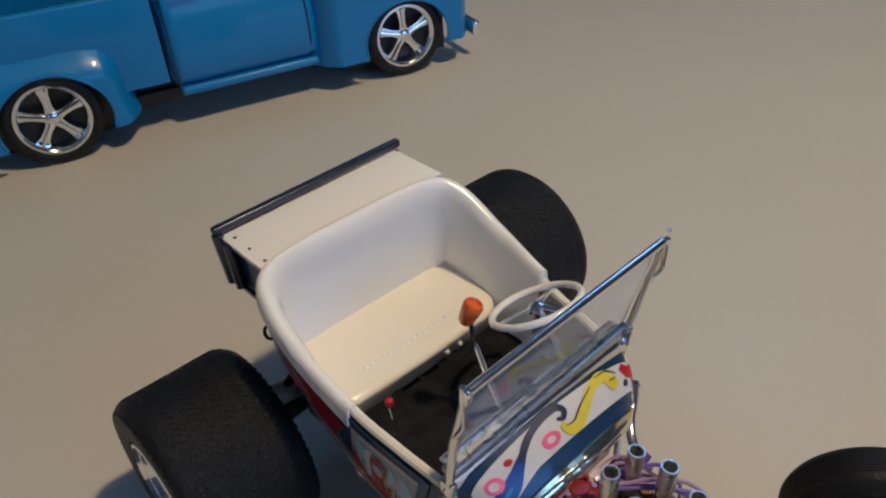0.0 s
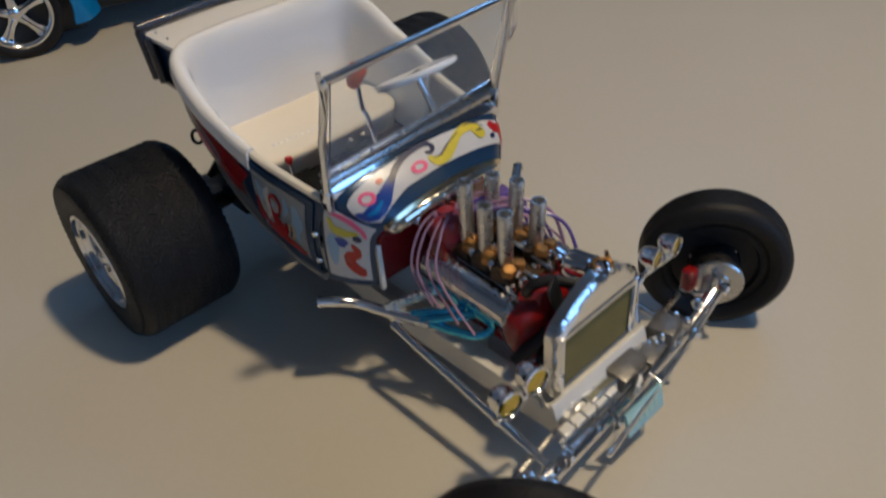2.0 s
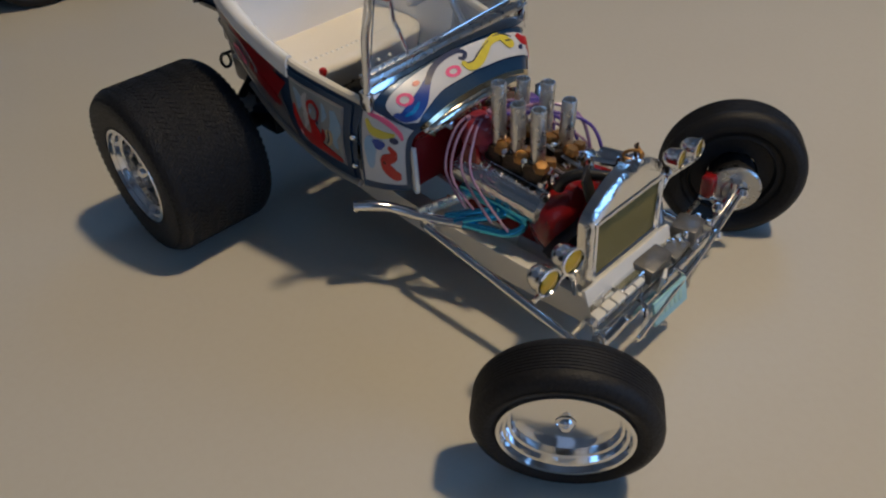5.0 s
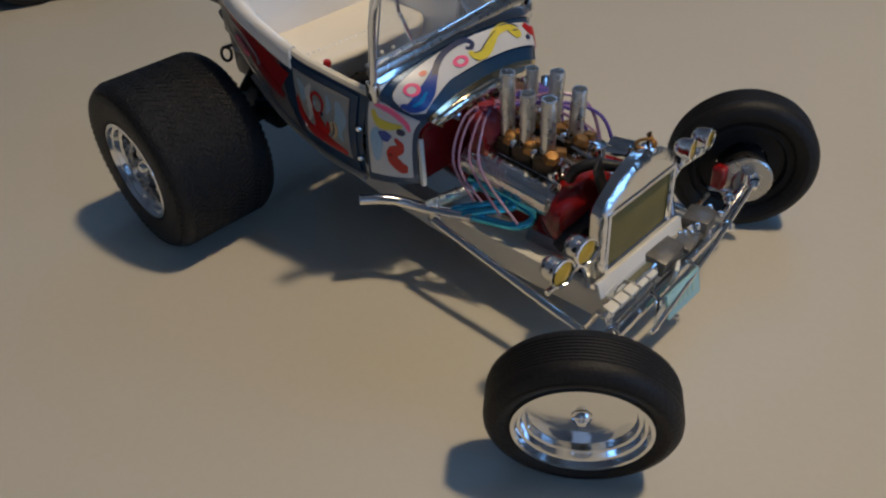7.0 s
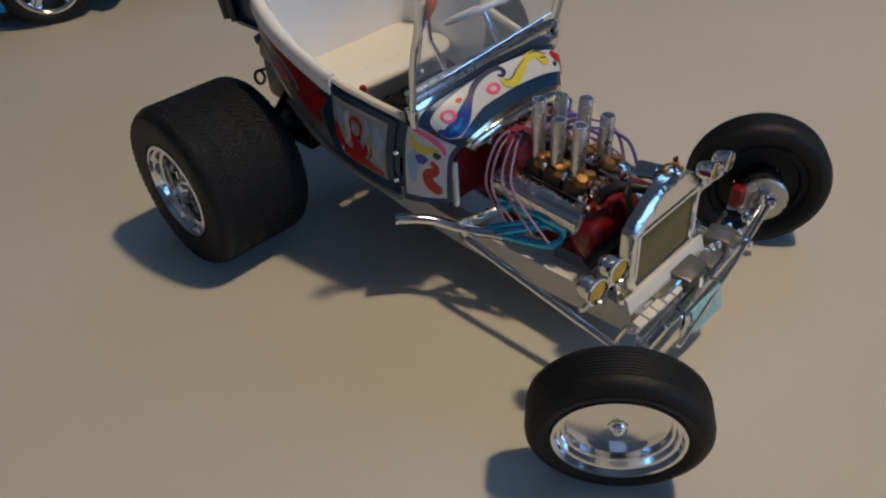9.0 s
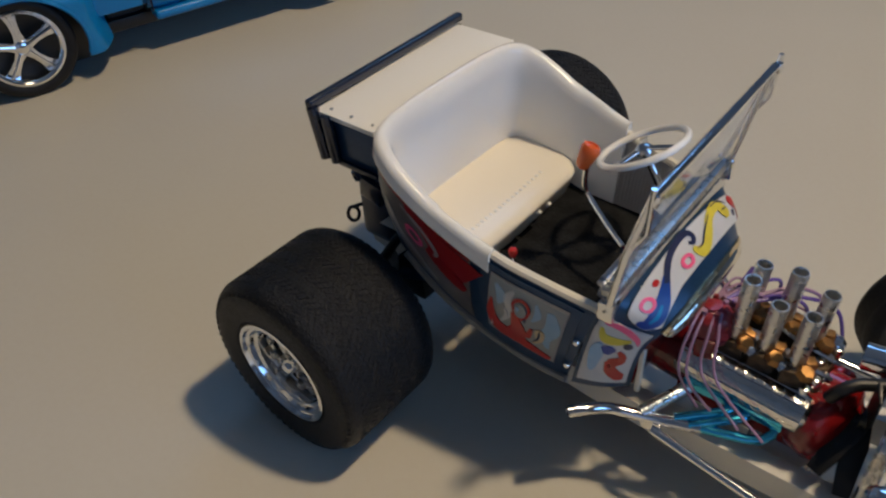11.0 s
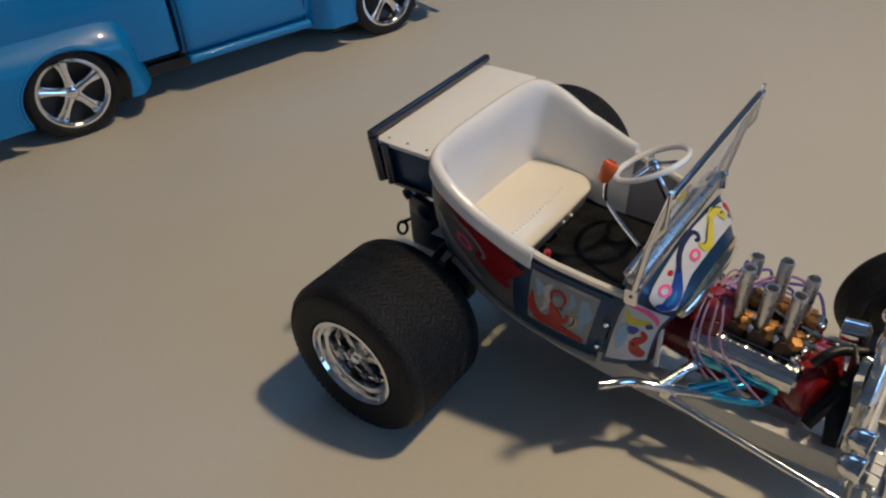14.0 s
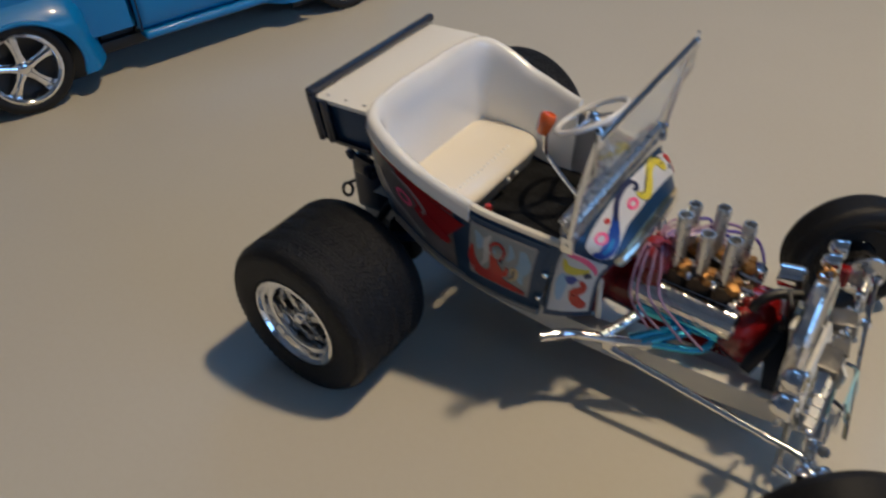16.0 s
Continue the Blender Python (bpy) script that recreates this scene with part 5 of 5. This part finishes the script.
def fender(x0, x1, hub, top, y_out, y_in, low, arch_r, hub_z=13.0, mirror=0.0):
    """A bulging wing with a round wheel opening, from x0 to x1, seen from the truck's right."""
    nx, nz = 110, 60

    def bulge(x, z, end, crest):
        edge = min(smooth_step(x0 - 0.5, x0 + 9, x), 1 - smooth_step(end - 7, end + 0.5, x))
        roof = 1 - smooth_step(crest - 13, crest + 0.3, z)
        return y_in + (y_out - y_in) * (edge ** 0.55) * (roof ** 0.6)

    def shape(x, z):
        end = x1 - 3.8 + 1.6 * (1 - smooth_step(8, 20, z)) if hub < 50 else x1
        return end, (top - 5.0 * smooth_step(8, 30, x) ** 2 if hub < 50 else top)

    rows = []
    for j in range(nz + 1):
        row = []
        for i in range(nx + 1):
            z = low + (top - low) * j / nz
            x = x0 + (shape(0, z)[0] - x0) * i / nx
            y = bulge(x, z, *shape(x, z))
            dx, dz = x - hub, z - hub_z
            d = math.hypot(dx / WELL, dz)
            if abs(d - arch_r) < 0.42 and d > 0:
                x, z = hub + dx / d * arch_r, hub_z + dz / d * arch_r
            y += -0.15 * max(0, 1 - abs(d - arch_r - 0.7) / 1.2)
            row.append((x, y, z))
        rows.append(row)
    bm = bmesh.new()
    vs = [[bm.verts.new(p) for p in row] for row in rows]
    for j in range(nz):
        for i in range(nx):
            four = (vs[j][i], vs[j][i + 1], vs[j + 1][i + 1], vs[j + 1][i])
            c = sum((v.co for v in four), Vector()) / 4
            if math.hypot((c.x - hub) / WELL, c.z - hub_z) > arch_r - 0.05:
                bm.faces.new(four)
    bmesh.ops.delete(bm, geom=[v for v in bm.verts if not v.link_faces], context="VERTS")
    bmesh.ops.solidify(bm, geom=bm.faces[:], thickness=0.6)
    lip = []
    for k in range(49):
        a = radians(-24 + 228 * k / 48)
        x, z = hub + WELL * arch_r * math.cos(a), hub_z + arch_r * math.sin(a)
        if z > low + 0.3:
            lip.append((x, bulge(x, z, *shape(x, z)) + 0.1, z))
    tube(lip, 0.55, 8, bm=bm)
    if mirror:
        for v in bm.verts:
            v.co.y = mirror - v.co.y
    return bm


WIDE = 74.0
for mirror in (0.0, WIDE):
    flip = lambda y: mirror - y if mirror else y
    part("rear_fender", fender(-34, 29.5, 1.0, 37.5, -2.2, 8.5, 7.5, 15.2, 13.6, mirror=mirror), PICKUP, truck, "bulging blue rear wing")
    part("front_fender", fender(90, 154, 125.0, 50, -2.2, 7.0, 9.0, 14.8, 13.4, mirror=mirror), PICKUP, truck, "rounded blue front wing")
    part("bed_side", plate([(-37.5, 16), (-23, 16), (-20, 28), (20, 28), (23, 16), (38.7, 16), (38.7, 46.5), (-37.5, 46.5)], 5.0, pose(0, flip(6.2) + 2.5, 0, 90, 0, 0), 0.9), PICKUP, truck)
    part("bed_rail", tube([(-37, flip(5.2), 45.6), (39, flip(5.2), 45.6)], 1.5, 10), PICKUP, truck)
    rows = [[(x, flip(y + 2.2 * max(0.0, 1 - (x - 40.4) / 3.2) ** 2 + 1.6 * max(0.0, 1 - (92 - x) / 3.0) ** 2), z) for x in span(40.4, 92, 48)] for z, y in ((13.4, 6.2), (13.9, 5.0), (15, 3.8), (16.6, 3.1), (22, 2.6), (30, 2.8), (38, 4.0), (44, 5.6), (48, 7.2))]
    door = part("cab_door", grid(rows, thick=0.8), PICKUP, truck, "blue cab door")
    part("door_crease", tube([(41.2, flip(4.2), 13.4), (41.0, flip(2.3), 22), (41.2, flip(2.5), 30), (41.6, flip(5.4), 44)], 0.28, 6), NAVY, door)
    part("door_gap", tube([(89.0, flip(4.2), 13.4), (89.0, flip(2.3), 22), (89.0, flip(2.5), 30), (88.6, flip(5.4), 44)], 0.28, 6), NAVY, door)
    part("door_handle", tube([(46.0, flip(3.4), 44.8), (46.6, flip(2.6), 44.9), (54.0, flip(2.6), 45.1), (54.6, flip(3.6), 45.1)], 0.9, 8), CHROME, door, "chrome door handle")
    part("running_board", box((50, 6.2, 3.0), pose(66.4, flip(5.6), 11.8), 1.4, 4), PICKUP, truck, "blue running board")
    part("sill_panel", box((66, 2.0, 6.0), pose(62, flip(15), 9.6), 0.3), BLACK, truck)
    part("cab_pillar", box((3.2, 3.0, 24), pose(43.0, flip(11), 58, 0, 6, 0), 0.8), PICKUP, truck)
    part("cab_pillar", box((3.0, 3.0, 25), pose(86.0, flip(11), 58, 0, -14, 0), 0.8), PICKUP, truck)
    part("side_window", box((40, 0.5, 19), pose(64.5, flip(10.5), 58), 0.1), GLASS, truck)
    for hx in (0.0, 125.0):
        part("wheel_well", box((42, 1.2, 27), pose(hx, flip(10.8), 15.5), 0.3), BLACK, truck)
        m = pose(hx, flip(3.7), 14.2, 90 if not mirror else -90, 0, 0)
        tw = part("pickup_wheel", tyre(None, 15.4, 8.0, 11.5, 1.8, 5, m, 0.2), RUBBER, truck, "black low tyre on a five-spoke chrome wheel")
        part("rim", lathe([(11.8, 2.9), (11.7, 3.8), (11.0, 3.9), (10.3, 3.4), (10.0, 2.4), (9.8, 0.6), (9.6, -1.4)], 56, m), CHROME, tw, "chrome rim")
        part("wheel_back", lathe([(10.0, -1.2), (5, -2.4), (0, -2.4)], 40, m), BLACK, tw)
        for k in range(5):
            q = m @ pose(0, 0, 0, 0, 0, 72 * k + 20)
            part("spoke", plate([(1.4, -1.8), (4.4, -1.25), (7.6, -1.5), (10.8, -2.5), (10.8, 2.5), (7.6, 1.5), (4.4, 1.25), (1.4, 1.8)], 1.4, q @ pose(0, 0, 0.9, 0, 5, 0), 0.5), CHROME, tw)
            part("spoke_rib", tube([q @ Vector((2.0, 0, 2.3)), q @ Vector((6.0, 0, 2.1)), q @ Vector((10.4, 0, 1.8))], 0.5, 8), CHROME, tw)
        part("wheel_cap", lathe([(2.3, 0.4), (2.2, 2.4), (1.6, 3.0), (0, 3.2)], 24, m), CHROME, tw)
part("bed_floor", box((72, 50, 1.2), pose(1, WIDE / 2, 24), 0.2), BLACK, truck, "dark bed floor")
part("tailgate", box((2.4, 48, 22), pose(-36, WIDE / 2, 34), 0.6), PICKUP, truck)
part("bed_front", box((2.0, 48, 22), pose(37, WIDE / 2, 34), 0.5), PICKUP, truck)
part("cab_back", box((2.0, 50, 34), pose(41.0, WIDE / 2, 30), 0.8), PICKUP, truck)
part("cab_roof", box((46, 52, 7.0), pose(64, WIDE / 2, 72), 3.0, 4), PICKUP, truck)
part("cab_floor", box((50, 50, 3.0), pose(66, WIDE / 2, 12), 0.5), BLACK, truck)
part("bench", box((16, 46, 12), pose(52, WIDE / 2, 28), 2.0, 3), BLACK, truck)
part("windscreen", box((0.6, 44, 21), pose(87.0, WIDE / 2, 58, 0, -16, 0), 0.1), GLASS, truck)
part("bonnet", box((56, 44, 20), pose(118, WIDE / 2, 36), 6.0, 4), PICKUP, truck)
part("nose", box((8, 58, 22), pose(146, WIDE / 2, 26), 2.5, 3), PICKUP, truck)
part("bumper", box((3.0, 74, 5.6), pose(155.5, WIDE / 2, 10.5), 1.2, 3), CHROME, truck, "chrome front bumper")
for y in (10, WIDE - 10):
    part("head_lamp", lathe([(4.6, 0), (4.4, 1.6), (3.8, 2.2), (0, 3.0)], 24, along((150, y, 28), (1, 0, 0))), CHROME, truck)
part("chassis", box((170, 52, 4), pose(60, WIDE / 2, 9), 0.5), BLACK, truck)
